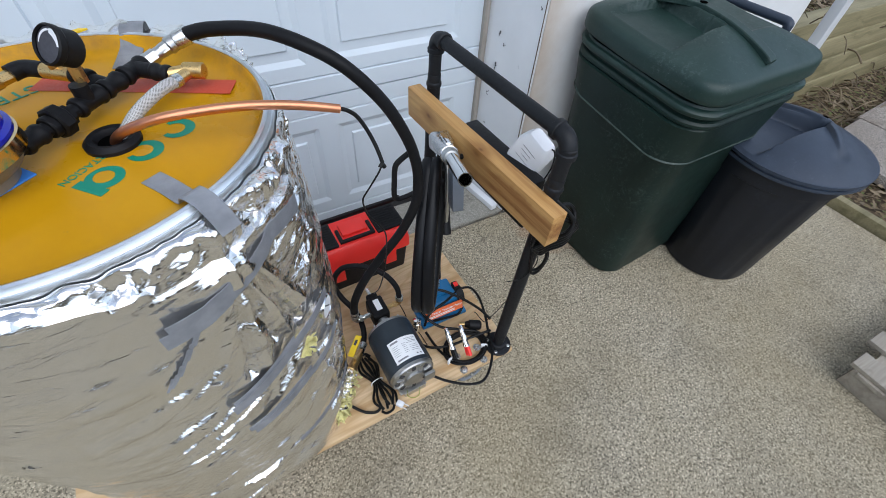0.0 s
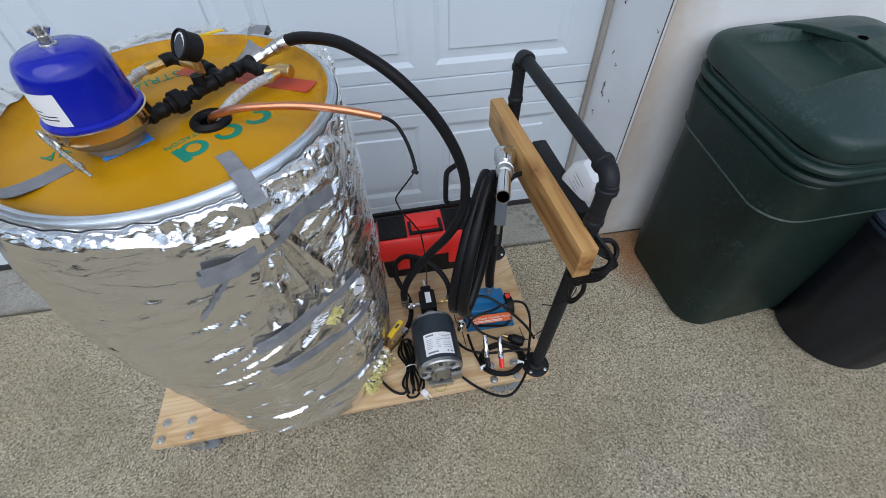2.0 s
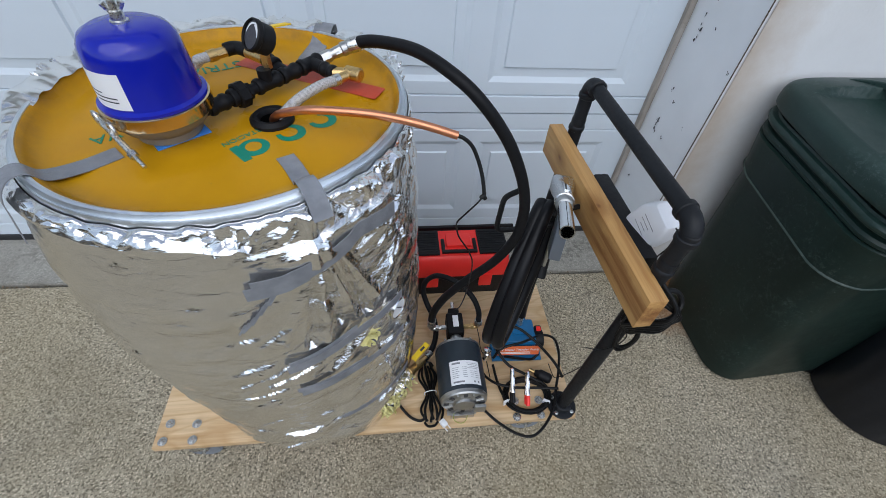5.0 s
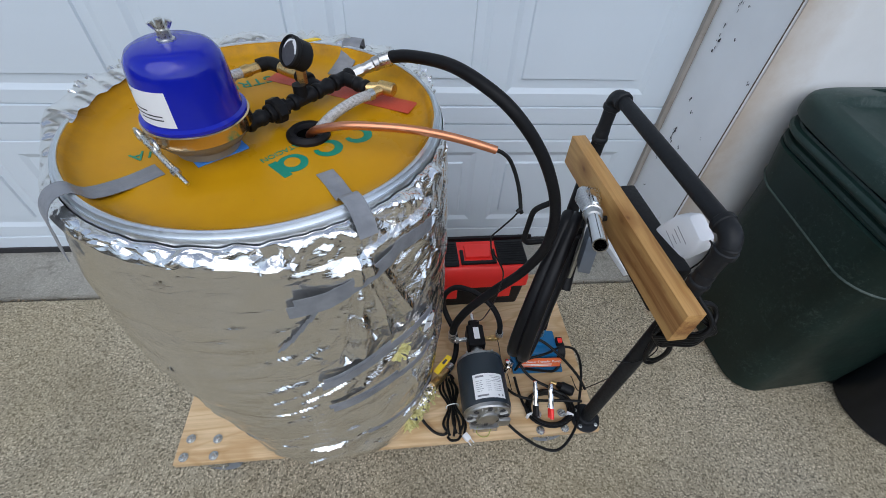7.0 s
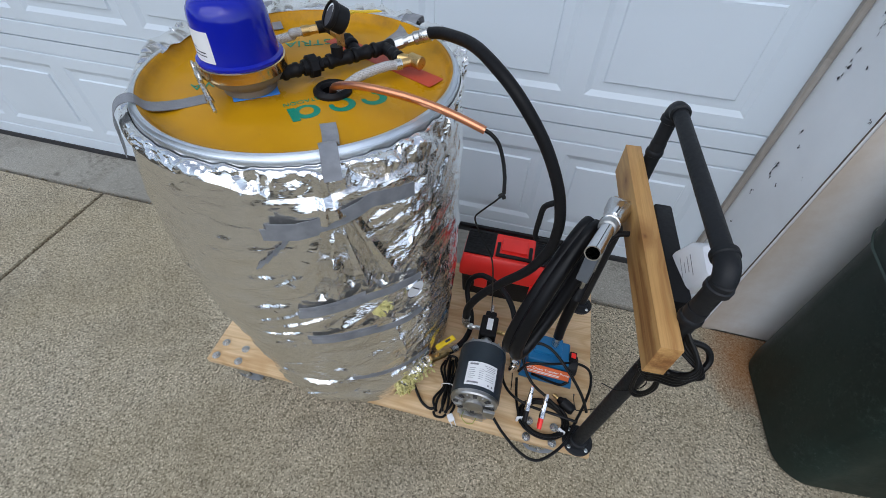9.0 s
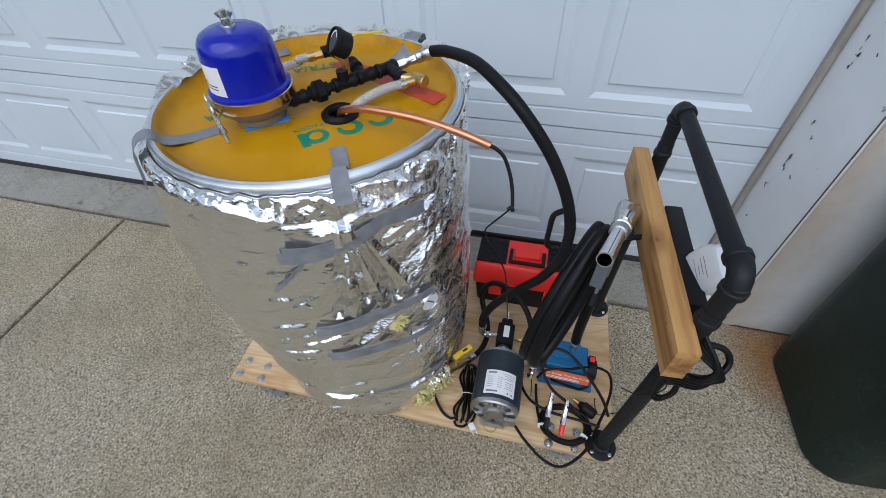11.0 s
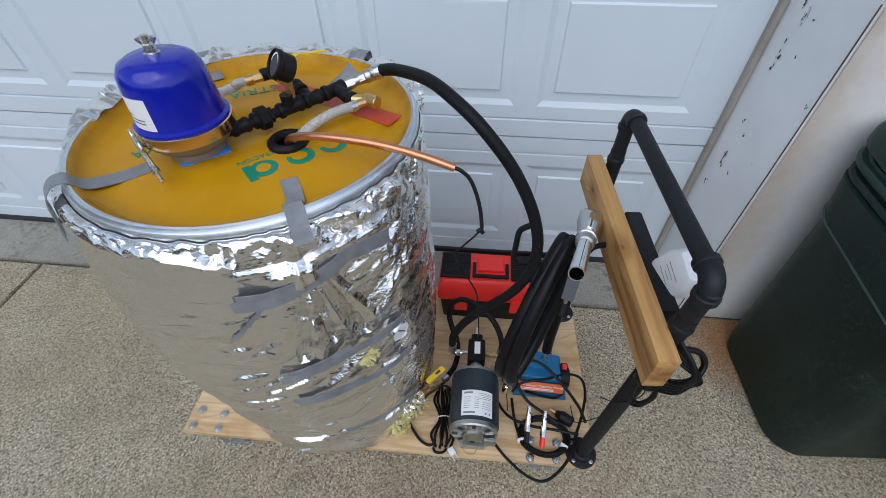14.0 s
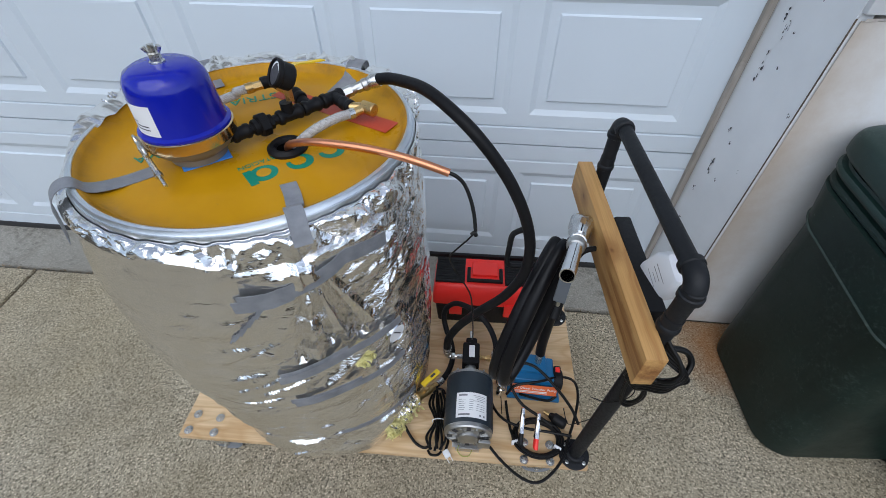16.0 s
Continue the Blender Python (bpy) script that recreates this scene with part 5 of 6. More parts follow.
for s in (-1, 1):
    b = rod((s * 0.025, 0.062, MZ), (s * 0.045, 0.062, MZ), 0.0085, 6)
    rod((s * 0.044, 0.062, MZ), (s * 0.062, 0.062, MZ), 0.0075, 16, b)
    lathe([(0.011, 0), (0.0115, 0.003), (0.0115, 0.009), (0.0095, 0.011)], 6, b, along((s * 0.052, 0.062, MZ), (s, 0.062, MZ)))
    tube([(s * 0.060, 0.062, MZ), (s * 0.070, 0.062, MZ), (s * 0.075, 0.062, MZ + 0.006), (s * 0.076, 0.062, MZ + 0.018)], 0.0088, 14, 4, b)
    part("elbow_fitting", b, "steel" if s < 0 else "brass", head)
    part("hose_clamp", lathe([(0.0115, 0.0), (0.0128, 0.002), (0.0128, 0.018), (0.0115, 0.02)], 20, m=pose(s * 0.076, 0.062, MZ + 0.014)), "steel", head)

# ---- twelve-volt transfer pump ----
pump = thing("transfer_pump", pose(1.075, 0.235, ZB, 0, 0, -2), "bright blue twelve-volt transfer pump with an orange label", "pump")
part("base", box((0.165, 0.075, 0.012), (0.0, -0.005, 0.007), 0.003), "bluepump", pump)
bb = bmesh.new()
box((0.125, 0.085, 0.075), (-0.006, 0.012, 0.05), 0.008, 3, bm=bb)
bmesh.ops.translate(bb, verts=[v for v in bb.verts if v.co.z > 0.06], vec=(0, 0.012, 0))
part("casing", bb, "bluepump", pump)
part("cap_plate", box((0.085, 0.06, 0.014), (-0.012, 0.035, 0.094), 0.004), "bluepump", pump)
part("end_cap", lathe([(0.0, 0.0), (0.03, 0.001), (0.033, 0.004), (0.033, 0.03)], 28, m=Matrix.Translation((0.086, 0.012, 0.05)) @ Matrix.Rotation(radians(-90), 4, "Y")), "blackp", pump)
sw = part("switch", box((0.022, 0.026, 0.018), (0.066, 0.022, 0.088), 0.004), "blackp", pump)
part("rocker", box((0.014, 0.016, 0.007), (0.066, 0.020, 0.0985), 0.002), "red", sw)
plm = pose(-0.002, -0.0335, 0.056, 77, 0, 0)
pl = part("front_label", box((0.138, 0.040, 0.0012), (0, 0, 0), 0), "orange", pump, "orange label with white lettering")
pl.matrix_basis = plm
lettering("lettering", "12V Diesel Transfer Pump", 0.0128, pose(-0.001, 0.005, 0.0012), "label", pl)
for k in range(2):
    part("printed_line", box((0.10, 0.0028, 0.0006), (-0.01, -0.007 - 0.0055 * k, 0.0009), 0), "label", pl)
b = rod((0.006, 0.04, 0.10), (0.006, 0.045, 0.125), 0.011, 6)
rod((0.006, 0.045, 0.122), (0.006, 0.05, 0.14), 0.010, 16, b)
part("outlet_fitting", b, "steel", pump)
b = lathe([(0.011, 0.0), (0.0125, 0.002), (0.0125, 0.026), (0.009, 0.03)], 18)
lathe([(0.012, 0.03), (0.0135, 0.032), (0.0135, 0.042), (0.010, 0.044)], 18, b)
inl = part("inlet_fitting", b, "chrome", pump, "bright steel inlet nipple")
inl.matrix_basis = pose(-0.108, -0.045, 0.028, -18, 8, 0)

# ---- centrifugal filter on the lid ----
FX, FY = 0.342, 0.199
filt = thing("oil_filter", pose(FX, FY, 1.0565) @ Matrix.Scale(1.06, 4), "glossy blue centrifugal oil filter clamped on the drum lid", "oil filter")
pad = part("tape_pad", box((0.078, 0.074, 0.0024), (0.004, -0.004, 0.0014), 0.0006), "bluetape", filt, "blue masking tape under the base")
pad.rotation_euler = (0, 0, radians(38))
part("base_casting", lathe([(0.043, 0.003), (0.0455, 0.004), (0.0455, 0.014), (0.048, 0.017), (0.058, 0.023), (0.0655, 0.034), (0.068, 0.042)], 56), "filterbase", filt, "grey cast base")
part("clamp_band", lathe([(0.068, 0.040), (0.0722, 0.0405), (0.0722, 0.058), (0.069, 0.0595), (0.0695, 0.062)], 64), "band", filt, "polished gold-toned clamp band")
part("dome", lathe([(0.0665, 0.056), (0.070, 0.060), (0.070, 0.064), (0.0645, 0.067), (0.0635, 0.074), (0.060, 0.128), (0.0575, 0.139), (0.051, 0.149), (0.040, 0.1545), (0.02, 0.1568), (0.0, 0.157)], 72, caps=False), "blue", filt, "glossy blue steel dome")
wb = lathe([(0.011, 0.156), (0.011, 0.159), (0.0085, 0.160), (0.008, 0.170), (0.005, 0.171), (0.0048, 0.182)], 18)
for s in (-1, 1):
    tube([(s * 0.004, 0, 0.169), (s * 0.008, 0, 0.174), (s * 0.0105, 0, 0.179)], 0.0034, 8, 4, wb, rfun=lambda t: 0.8 + 0.4 * t)
wn_ = part("wing_nut", wb, "steel", filt)
wn_.rotation_euler = (0, 0, radians(20))


def dome_label(a0, a1, z0, z1, out, n=12):
    b = bmesh.new()
    vs = []
    for k in range(n + 1):
        a = radians(a0 + (a1 - a0) * k / n)
        row = []
        for z in (z0, z1):
            r = 0.0635 + (0.060 - 0.0635) * (z - 0.074) / 0.054 + out
            row.append(b.verts.new((r * math.cos(a), r * math.sin(a), z)))
        vs.append(row)
    for p, q in zip(vs, vs[1:]):
        b.faces.new((p[0], q[0], q[1], p[1]))
    return b


fl_ = part("paper_label", dome_label(182, 270, 0.070, 0.117, 0.0006), "label", filt, "white paper label with small print")
for z, a0, a1 in ((0.109, 206, 222), (0.105, 206, 216), (0.090, 214, 240), (0.084, 206, 258), (0.079, 226, 258)):
    part("printed_line", dome_label(a0, a1, z, z + 0.0018, 0.0009, 5), "ink", fl_)
# the clamp's draw bolt
A = Vector((-0.050, -0.058, 0.044))
D = Vector((0.66, -0.62, -0.34)).normalized()
b = rod(A + Vector((-0.018, 0.02, 0.006)), A + Vector((0.012, -0.010, -0.002)), 0.0045, 12)
rod(A - D * 0.004, A + D * 0.055, 0.0042, 12, b)
rod(A + D * 0.053, A + D * 0.062, 0.006, 6, b)
rod(A + D * 0.06, A + D * 0.082, 0.0028, 10, b)
part("draw_bolt", b, "steel", filt)
for k in range(2):
    c = A + Vector((-0.016 + 0.032 * k, 0.016 - 0.030 * k, 0.004))
    ring = [c + 0.0085 * Vector((math.cos(t) * 0.7, -math.cos(t) * 0.7, math.sin(t))) for t in [2 * math.pi * i / 12 for i in range(13)]]
    part("trunnion_loop", tube(ring, 0.0024, 8, raw=True), "steel", filt)

# ---- iron pipework on the lid ----
PZL = 1.085
P0, P1 = Vector((0.398, 0.212, PZL)), Vector((0.566, 0.404, PZL))
E = (P1 - P0).normalized()
S = Vector((E.y, -E.x, 0))
manifold = thing("pipe_manifold", pose(0, 0, 0), "black iron pipe fittings in a row with brass valves", "pipe fittings")


def fitting(name, a, b, r, material="iron", bead=True, seg=24, extra=None):
    L = (b - a).length
    r *= 0.88
    if bead:
        prof = [(r * 0.8, 0), (r * 1.05, 0.001), (r * 1.16, 0.004), (r * 1.16, 0.009), (r, 0.012), (r, L - 0.012), (r * 1.16, L - 0.009), (r * 1.16, L - 0.004), (r * 1.05, L - 0.001), (r * 0.8, L)]
    else:
        prof = [(r, 0), (r, L)]
    bm_ = lathe(prof, seg, extra, along(a, b))
    return part(name, bm_, material, manifold)


def at_(s, up=0.0, side=0.0):
    return P0 + E * s + Vector((0, 0, up)) + S * side


part("nipple", rod(at_(0.0), at_(0.245), 0.0095, 20), "iron", manifold)
part("hose_end", rod(at_(-0.02), at_(0.004), 0.008, 6), "brass", manifold)
fitting("reducer", at_(0.006), at_(0.042), 0.0135)
un = lathe([(0.0135, 0), (0.015, 0.002), (0.015, 0.010)], 24, None, along(at_(0.048), at_(0.2)))
lathe([(0.0190, 0.010), (0.0220, 0.0125), (0.0220, 0.027), (0.0190, 0.0295)], 8, un, along(at_(0.048), at_(0.2)))
lathe([(0.0145, 0.0295), (0.0145, 0.038), (0.0125, 0.039)], 8, un, along(at_(0.048), at_(0.2)))
part("union", un, "iron", manifold, "eight-sided pipe union")
fitting("tee", at_(0.098), at_(0.150), 0.0140, extra=rod(at_(0.122), at_(0.122, 0.026), 0.0118, 20))
fitting("tee", at_(0.152), at_(0.192), 0.0140, extra=rod(at_(0.168), at_(0.168, 0.004, -0.034), 0.0120, 20))
fitting("tee", at_(0.196), at_(0.246), 0.0145, extra=rod(at_(0.226), at_(0.226, 0, 0.036), 0.0122, 20))
fitting("branch_nipple", at_(0.226, 0, 0.030), at_(0.226, 0, 0.062), 0.0135)
# front outlet: brass elbow with a hose tail
BC = Vector((0.624, 0.340, 1.086))
bv = rod(at_(0.226, 0, 0.058), BC, 0.0100, 18)
rod(BC + (BC - at_(0.226)).normalized() * -0.012, BC + (BC - at_(0.226)).normalized() * 0.020, 0.0128, 20, bv, 0.002)
rod(BC, BC + Vector((-0.030, -0.022, -0.003)), 0.0088, 12, bv)
part("brass_elbow", bv, "brass", manifold, "brass elbow")
part("hose_clamp", rod((0.602, 0.322, 1.084), (0.593, 0.3145, 1.0845), 0.0103, 20), "steel", manifold)
# back outlet: elbow, brass valve and yellow lever
fitting("elbow", at_(0.168, 0.006, -0.026), at_(0.168, 0.010, -0.056), 0.0142)
bv = rod(at_(0.168, 0.010, -0.052), at_(0.163, 0.012, -0.105), 0.0115, 18, None, 0.003)
rod(at_(0.165, 0.010, -0.078), at_(0.165, 0.030, -0.078), 0.008, 12, bv)
part("ball_valve", bv, "brass", manifold, "brass ball valve")
part("lever", ribbon([(0.452, 0.395, 1.116), (0.446, 0.43, 1.118), (0.440, 0.475, 1.112), (0.455, 0.505, 1.104), (0.486, 0.527, 1.102)], 0.014, 0.003, across=lambda p: (0.9, -0.3, 0)), "yellow", manifold, "yellow valve lever")
ev = tube([at_(0.164, 0.012, -0.100), at_(0.162, 0.013, -0.120), at_(0.158, 0.013, -0.130), at_(0.148, 0.013, -0.134), at_(0.140, 0.012, -0.136)], 0.0122, 18, 4)
part("elbow", ev, "iron", manifold)
ce = at_(0.142, 0.010, -0.136)
cd = Vector((-0.80, -0.60, -0.05)).normalized()
hx = rod(ce, ce + cd * 0.022, 0.0092, 6)
rod(ce + cd * 0.020, ce + cd * 0.036, 0.0108, 18, hx)
part("hose_end", hx, "brass", manifold)
# threaded end towards the long hose
he = at_(0.246)
H1 = Vector((0.622, 0.417, 1.105))
hx = rod(he, he + (H1 - he) * 0.35, 0.0118, 6)
rod(he + (H1 - he) * 0.35, he + (H1 - he) * 0.6, 0.010, 18, hx)
rod(he + (H1 - he) * 0.5, he + (H1 - he) * 0.72, 0.0108, 6, hx)
lathe([(0.0115, 0), (0.0132, 0.002), (0.0132, 0.008), (0.0124, 0.012), (0.0128, 0.016), (0.0128, 0.026)], 22, hx, along(he + (H1 - he) * 0.68, H1))
part("crimp_fitting", hx, "alu", manifold, "steel crimped hose end")

gauge = thing("pressure_gauge", pose(0.484, 0.314, 1.0), "black round pressure gauge on a brass stem", "pressure gauge")
gz = Vector((-0.001, -0.004, 0.160))
gd = Vector((-0.66, -0.52, 0.54)).normalized()
part("stem", rod((0.0, 0.0, 0.108), (0.0, 0.0, 0.140), 0.0085, 6), "brass", gauge)
gm = along(gz - gd * 0.018, gz + gd) @ Matrix.Diagonal((0.77, 0.77, 1.05, 1))
part("back_plate", lathe([(0.0, 0.0005), (0.0285, 0.0005)], 40, m=gm, caps=False), "blackp", gauge)
part("case", lathe([(0.028, 0.0), (0.0315, 0.003), (0.032, 0.022), (0.034, 0.024), (0.034, 0.031), (0.031, 0.033), (0.0295, 0.030)], 44, m=gm, caps=False), "blackp", gauge)
part("dial_face", lathe([(0.0, 0.0285), (0.0295, 0.0285)], 40, m=gm, caps=False), "ink", gauge)
dl = part("dial_print", arc_mark(0, 0, 0.022, 0.040, 35, 125, 16, arc_mark(0, 0, 0.030, 0.036, 120, 215, 16)), "label", gauge, "white dial print")
for v in dl.data.vertices:
    v.co.z = 0.0
dl.matrix_basis = gm @ Matrix.Translation((0, 0, 0.029)) @ Matrix.Rotation(radians(-35), 4, "Z") @ Matrix.Diagonal((0.72, 0.72, 1, 1))

# ---- hoses on the lid ----
tagged(part("braided_hose", tube([(0.600, 0.320, 1.084), (0.578, 0.302, 1.085), (0.553, 0.280, 1.081), (0.530, 0.260, 1.073), (0.511, 0.243, 1.060), (0.500, 0.232, 1.045)], 0.0092, 16, 8, weave=20), "braid"), "clear braided hose into the drum's filler hole", "hose", "clear hoses")
tagged(part("braided_hose", tube([ce + cd * 0.028, ce + cd * 0.055, (0.340, 0.378, 1.085), (0.312, 0.345, 1.082), (0.305, 0.30, 1.079), (0.315, 0.262, 1.078)], 0.0090, 16, 8, weave=20), "braid"), "clear braided hose behind the blue filter", "hose", "clear hoses")
tagged(part("copper_tube", tube([(0.492, 0.236, 1.045), (0.500, 0.220, 1.066), (0.520, 0.201, 1.086), (0.565, 0.180, 1.104), (0.623, 0.167, 1.109), (0.67, 0.161, 1.107), (0.714, 0.157, 1.100), (0.758, 0.152, 1.090), (0.801, 0.146, 1.078)], 0.0068, 14, 8), "copper"), "bent copper tube rising from the filler hole", "copper tube")
probe = thing("sensor_lead", pose(0, 0, 0), "thin black sensor lead hanging from the copper tube", "cable")
part("sleeve", tube([(0.799, 0.1465, 1.0785), (0.812, 0.145, 1.073), (0.826, 0.142, 1.060), (0.838, 0.133, 1.036), (0.846, 0.121, 1.010), (0.850, 0.108, 0.985)], 0.0034, 10, 6), "cable", probe)
part("knot", tube([(0.852, 0.104, 0.978), (0.848, 0.106, 0.984), (0.843, 0.104, 0.980)], 0.0038, 8, 4), "cable", probe)
part("lead", tube([(0.848, 0.107, 0.983), (0.838, 0.100, 0.973), (0.818, 0.098, 0.948), (0.806, 0.101, 0.926), (0.810, 0.110, 0.895), (0.818, 0.116, 0.868), (0.838, 0.111, 0.834), (0.852, 0.12, 0.78), (0.862, 0.17, 0.62), (0.868, 0.24, 0.45), (0.870, 0.30, 0.345)], 0.0016, 8, 6), "cable", probe)

big = thing("supply_hose", pose(0, 0, 0), "thick black rubber hose arching from lid to pump", "hose")
part("hose", tube([(0.616, 0.415, 1.104), (0.640, 0.408, 1.115), (0.678, 0.384, 1.126), (0.741, 0.324, 1.137), (0.796, 0.266, 1.127), (0.847, 0.228, 1.096), (0.903, 0.212, 1.028),
                   (0.944, 0.207, 0.948), (0.966, 0.206, 0.875), (0.971, 0.208, 0.815), (0.964, 0.208, 0.757), (0.934, 0.227, 0.66), (0.88, 0.243, 0.572), (0.828, 0.256, 0.48), (0.798, 0.268, 0.39), (0.793, 0.280, 0.310)], 0.0116, 18, 8), "rubber", big)
part("ferrule", lathe([(0.0125, 0.0), (0.0142, 0.002), (0.0142, 0.022), (0.0128, 0.024)], 20, m=along((0.6175, 0.4147, 1.1045), (0.645, 0.41, 1.115))), "steel", big, "crimped steel ferrule")
part("hose_clamp", lathe([(0.0125, 0.0), (0.0138, 0.002), (0.0138, 0.011), (0.0125, 0.013)], 20, m=along((0.7935, 0.279, 0.316), (0.796, 0.273, 0.36))), "steel", big)

loop = thing("suction_hose", pose(0, 0, 0), "black rubber hose looping from the pump to the drum valve", "hose")
part("hose", tube([(0.946, 0.282, 0.300), (0.944, 0.292, 0.335), (0.932, 0.312, 0.365), (0.912, 0.335, 0.386), (0.886, 0.358, 0.397), (0.850, 0.385, 0.398), (0.812, 0.403, 0.388), (0.782, 0.402, 0.36), (0.775, 0.390, 0.322), (0.786, 0.365, 0.288),
                   (0.804, 0.333, 0.262), (0.811, 0.291, 0.248), (0.803, 0.243, 0.25), (0.784, 0.20, 0.262), (0.762, 0.165, 0.276)], 0.0088, 14, 7), "rubber", loop)
part("hose_clamp", rod((0.784, 0.198, 0.264), (0.770, 0.180, 0.271), 0.0112, 18), "steel", loop)

valve = thing("drain_valve", pose(0, 0, 0), "brass drain valve with a yellow lever, half bound in foil", "valve")
vb = rod((0.768, 0.176, 0.272), (0.752, 0.158, 0.282), 0.0105, 6)
rod((0.754, 0.160, 0.281), (0.715, 0.118, 0.298), 0.0125, 18, vb, 0.003)
lathe([(0.014, 0.0), (0.016, 0.002), (0.016, 0.010), (0.014, 0.012)], 8, vb, along((0.722, 0.126, 0.295), (0.690, 0.09, 0.309)))
rod((0.738, 0.142, 0.288), (0.741, 0.140, 0.322), 0.006, 10, vb)
part("valve_body", vb, "brass", valve)
lever = part("lever", ribbon([(0.730, 0.147, 0.322), (0.742, 0.160, 0.326), (0.757, 0.175, 0.329), (0.774, 0.192, 0.332)], 0.017, 0.004, across=lambda p: (0.70, -0.70, 0.1)), "yellow", valve, "yellow lever")
part("lever_mark", ribbon([(0.752, 0.1705, 0.3306), (0.758, 0.1765, 0.3315), (0.764, 0.1825, 0.3322)], 0.007, 0.0016, across=lambda p: (0.70, -0.70, 0.1)), "ink", lever)
# loose foil and wool bound round the valve's neck
wrap = bmesh.new()
path_ = curve_points([(0.648, 0.055, 0.262), (0.672, 0.078, 0.280), (0.695, 0.100, 0.293), (0.716, 0.122, 0.298)], 7)
rings_ = []
for i, p in enumerate(path_):
    d = (path_[min(i + 1, len(path_) - 1)] - path_[max(i - 1, 0)]).normalized()
    up_ = d.orthogonal().normalized()
    si_ = d.cross(up_)
    rings_.append([wrap.verts.new(p + (0.022 + 0.011 * height_at(i, k, 3.0) - 0.0003 * i) * (up_ * math.cos(2 * math.pi * k / 14) + si_ * math.sin(2 * math.pi * k / 14))) for k in range(14)])
for p, q in zip(rings_, rings_[1:]):
    for k in range(14):
        wrap.faces.new((p[k], p[(k + 1) % 14], q[(k + 1) % 14]))
        wrap.faces.new((p[k], q[(k + 1) % 14], q[k]))
part("foil_wrap", wrap, "foil", valve, "crumpled foil bound round the neck", smooth=False)
tuft = bmesh.new()
tr = random.Random(14)
for k in range(150):
    t = tr.random()
    p = path_[int(t * (len(path_) - 1))] + Vector((tr.uniform(-0.012, 0.02), tr.uniform(-0.026, 0.0), tr.uniform(-0.03, 0.012)))
    q = p + Vector((tr.uniform(-0.014, 0.014), tr.uniform(-0.014, 0.01), tr.uniform(-0.012, 0.012)))
    tube([p, (p + q) / 2 + Vector((0, 0, tr.uniform(-0.006, 0.006))), q], tr.uniform(0.0012, 0.0036), 5, 3, tuft, rfun=lambda t: 0.4 + math.sin(math.pi * t))
tuft_ = part("glass_wool", tuft, "wool", valve, "yellow glass wool squeezed out of the wrap")
tuft_["kind"] = "stuff"

# ---- coiled delivery hose and nozzle ----
coil = thing("delivery_hose", pose(0, 0, 0), "coiled thick black delivery hose hung on the rail", "hose")
T, B = Vector((1.060, 0.285, 0.790)), Vector((0.936, 0.108, 0.430))
C = (T + B) / 2
mj = (T - B) / 2
mn = Vector((0.50, 0.72, -0.49)) * 0.047
off = mj.cross(mn).normalized()
pts = []
turns, per = 2.0, 32
for i in range(int(turns * per) + 1):
    a = 2 * math.pi * i / per
    k = i / per
    w = 1.0 + 0.10 * math.sin(k * 2.1)
    pts.append(C + mj * math.cos(a) * (1.0 if math.cos(a) > 0 else (1.0 - 0.17 * abs(math.sin(2.2 * k + 0.9)))) + mn * math.sin(a) * w + off * (0.024 * (k - turns / 2) * (0.95 + 0.25 * math.cos(a + 3.14))))
part("coil", tube(pts, 0.0172, 18, raw=True), "hose", coil)
part("tail", tube([(1.083, 0.282, 0.320), (1.082, 0.288, 0.37), (1.085, 0.296, 0.45), (1.092, 0.310, 0.53), (1.096, 0.318, 0.60), (1.085, 0.315, 0.68), (1.068, 0.30, 0.76)], 0.0150, 16, 7), "hose", coil)

nozzle = thing("fuel_nozzle", pose(0, 0, 0), "bright metal fuel nozzle hung by the coiled hose", "nozzle")
N0, N1 = Vector((1.098, 0.312, 0.812)), Vector((1.030, 0.113, 0.878))
ND = (N1 - N0).normalized()
NU = Vector((0, 0, 1)) - ND * ND.z
NU.normalize()
NS = ND.cross(NU)
sp_ = N0 + (N1 - N0) * 0.36
L = (N1 - sp_).length
part("spout", lathe([(0.0125, 0.0), (0.0155, 0.0), (0.0155, L), (0.0132, L), (0.0132, L - 0.09), (0.0, L - 0.09)], 32, m=along(sp_, N1), caps=False), "chrome", nozzle, "open chrome spout")
part("bore", lathe([(0.0, L - 0.060), (0.0131, L - 0.060)], 24, m=along(sp_, N1), caps=False), "void", nozzle, "black disc painting the shade deep in the spout")
part("collar", lathe([(0.017, 0.0), (0.0205, 0.003), (0.0205, 0.018), (0.018, 0.022)], 24, m=along(sp_ - ND * 0.012, N1)), "alu", nozzle)
nb = bmesh.new()
for w, h, d in ((0.052, 0.040, -0.054), (0.060, 0.050, -0.048), (0.060, 0.050, -0.038), (0.054, 0.044, -0.030), (0.052, 0.044, -0.008), (0.038, 0.038, 0.028), (0.033, 0.033, 0.056)):
    c = N0 + ND * d
    nb_ring = [c + NS * (w / 2 * x) + NU * (h / 2 * y) for x, y in ((-1, -0.6), (-0.7, -1), (0.7, -1), (1, -0.6), (1, 0.6), (0.7, 1), (-0.7, 1), (-1, 0.6))]
    vs = [nb.verts.new(p) for p in nb_ring]
    if len(nb.verts) > 8:
        for k in range(8):
            nb.faces.new((last[k], last[(k + 1) % 8], vs[(k + 1) % 8], vs[k]))
    else:
        nb.faces.new(vs)
    last = vs
nb.faces.new(last)
bmesh.ops.bevel(nb, geom=list(nb.edges), offset=0.002, segments=1, affect="EDGES")
part("nozzle_body", nb, "polish", nozzle, "cast aluminium nozzle body")
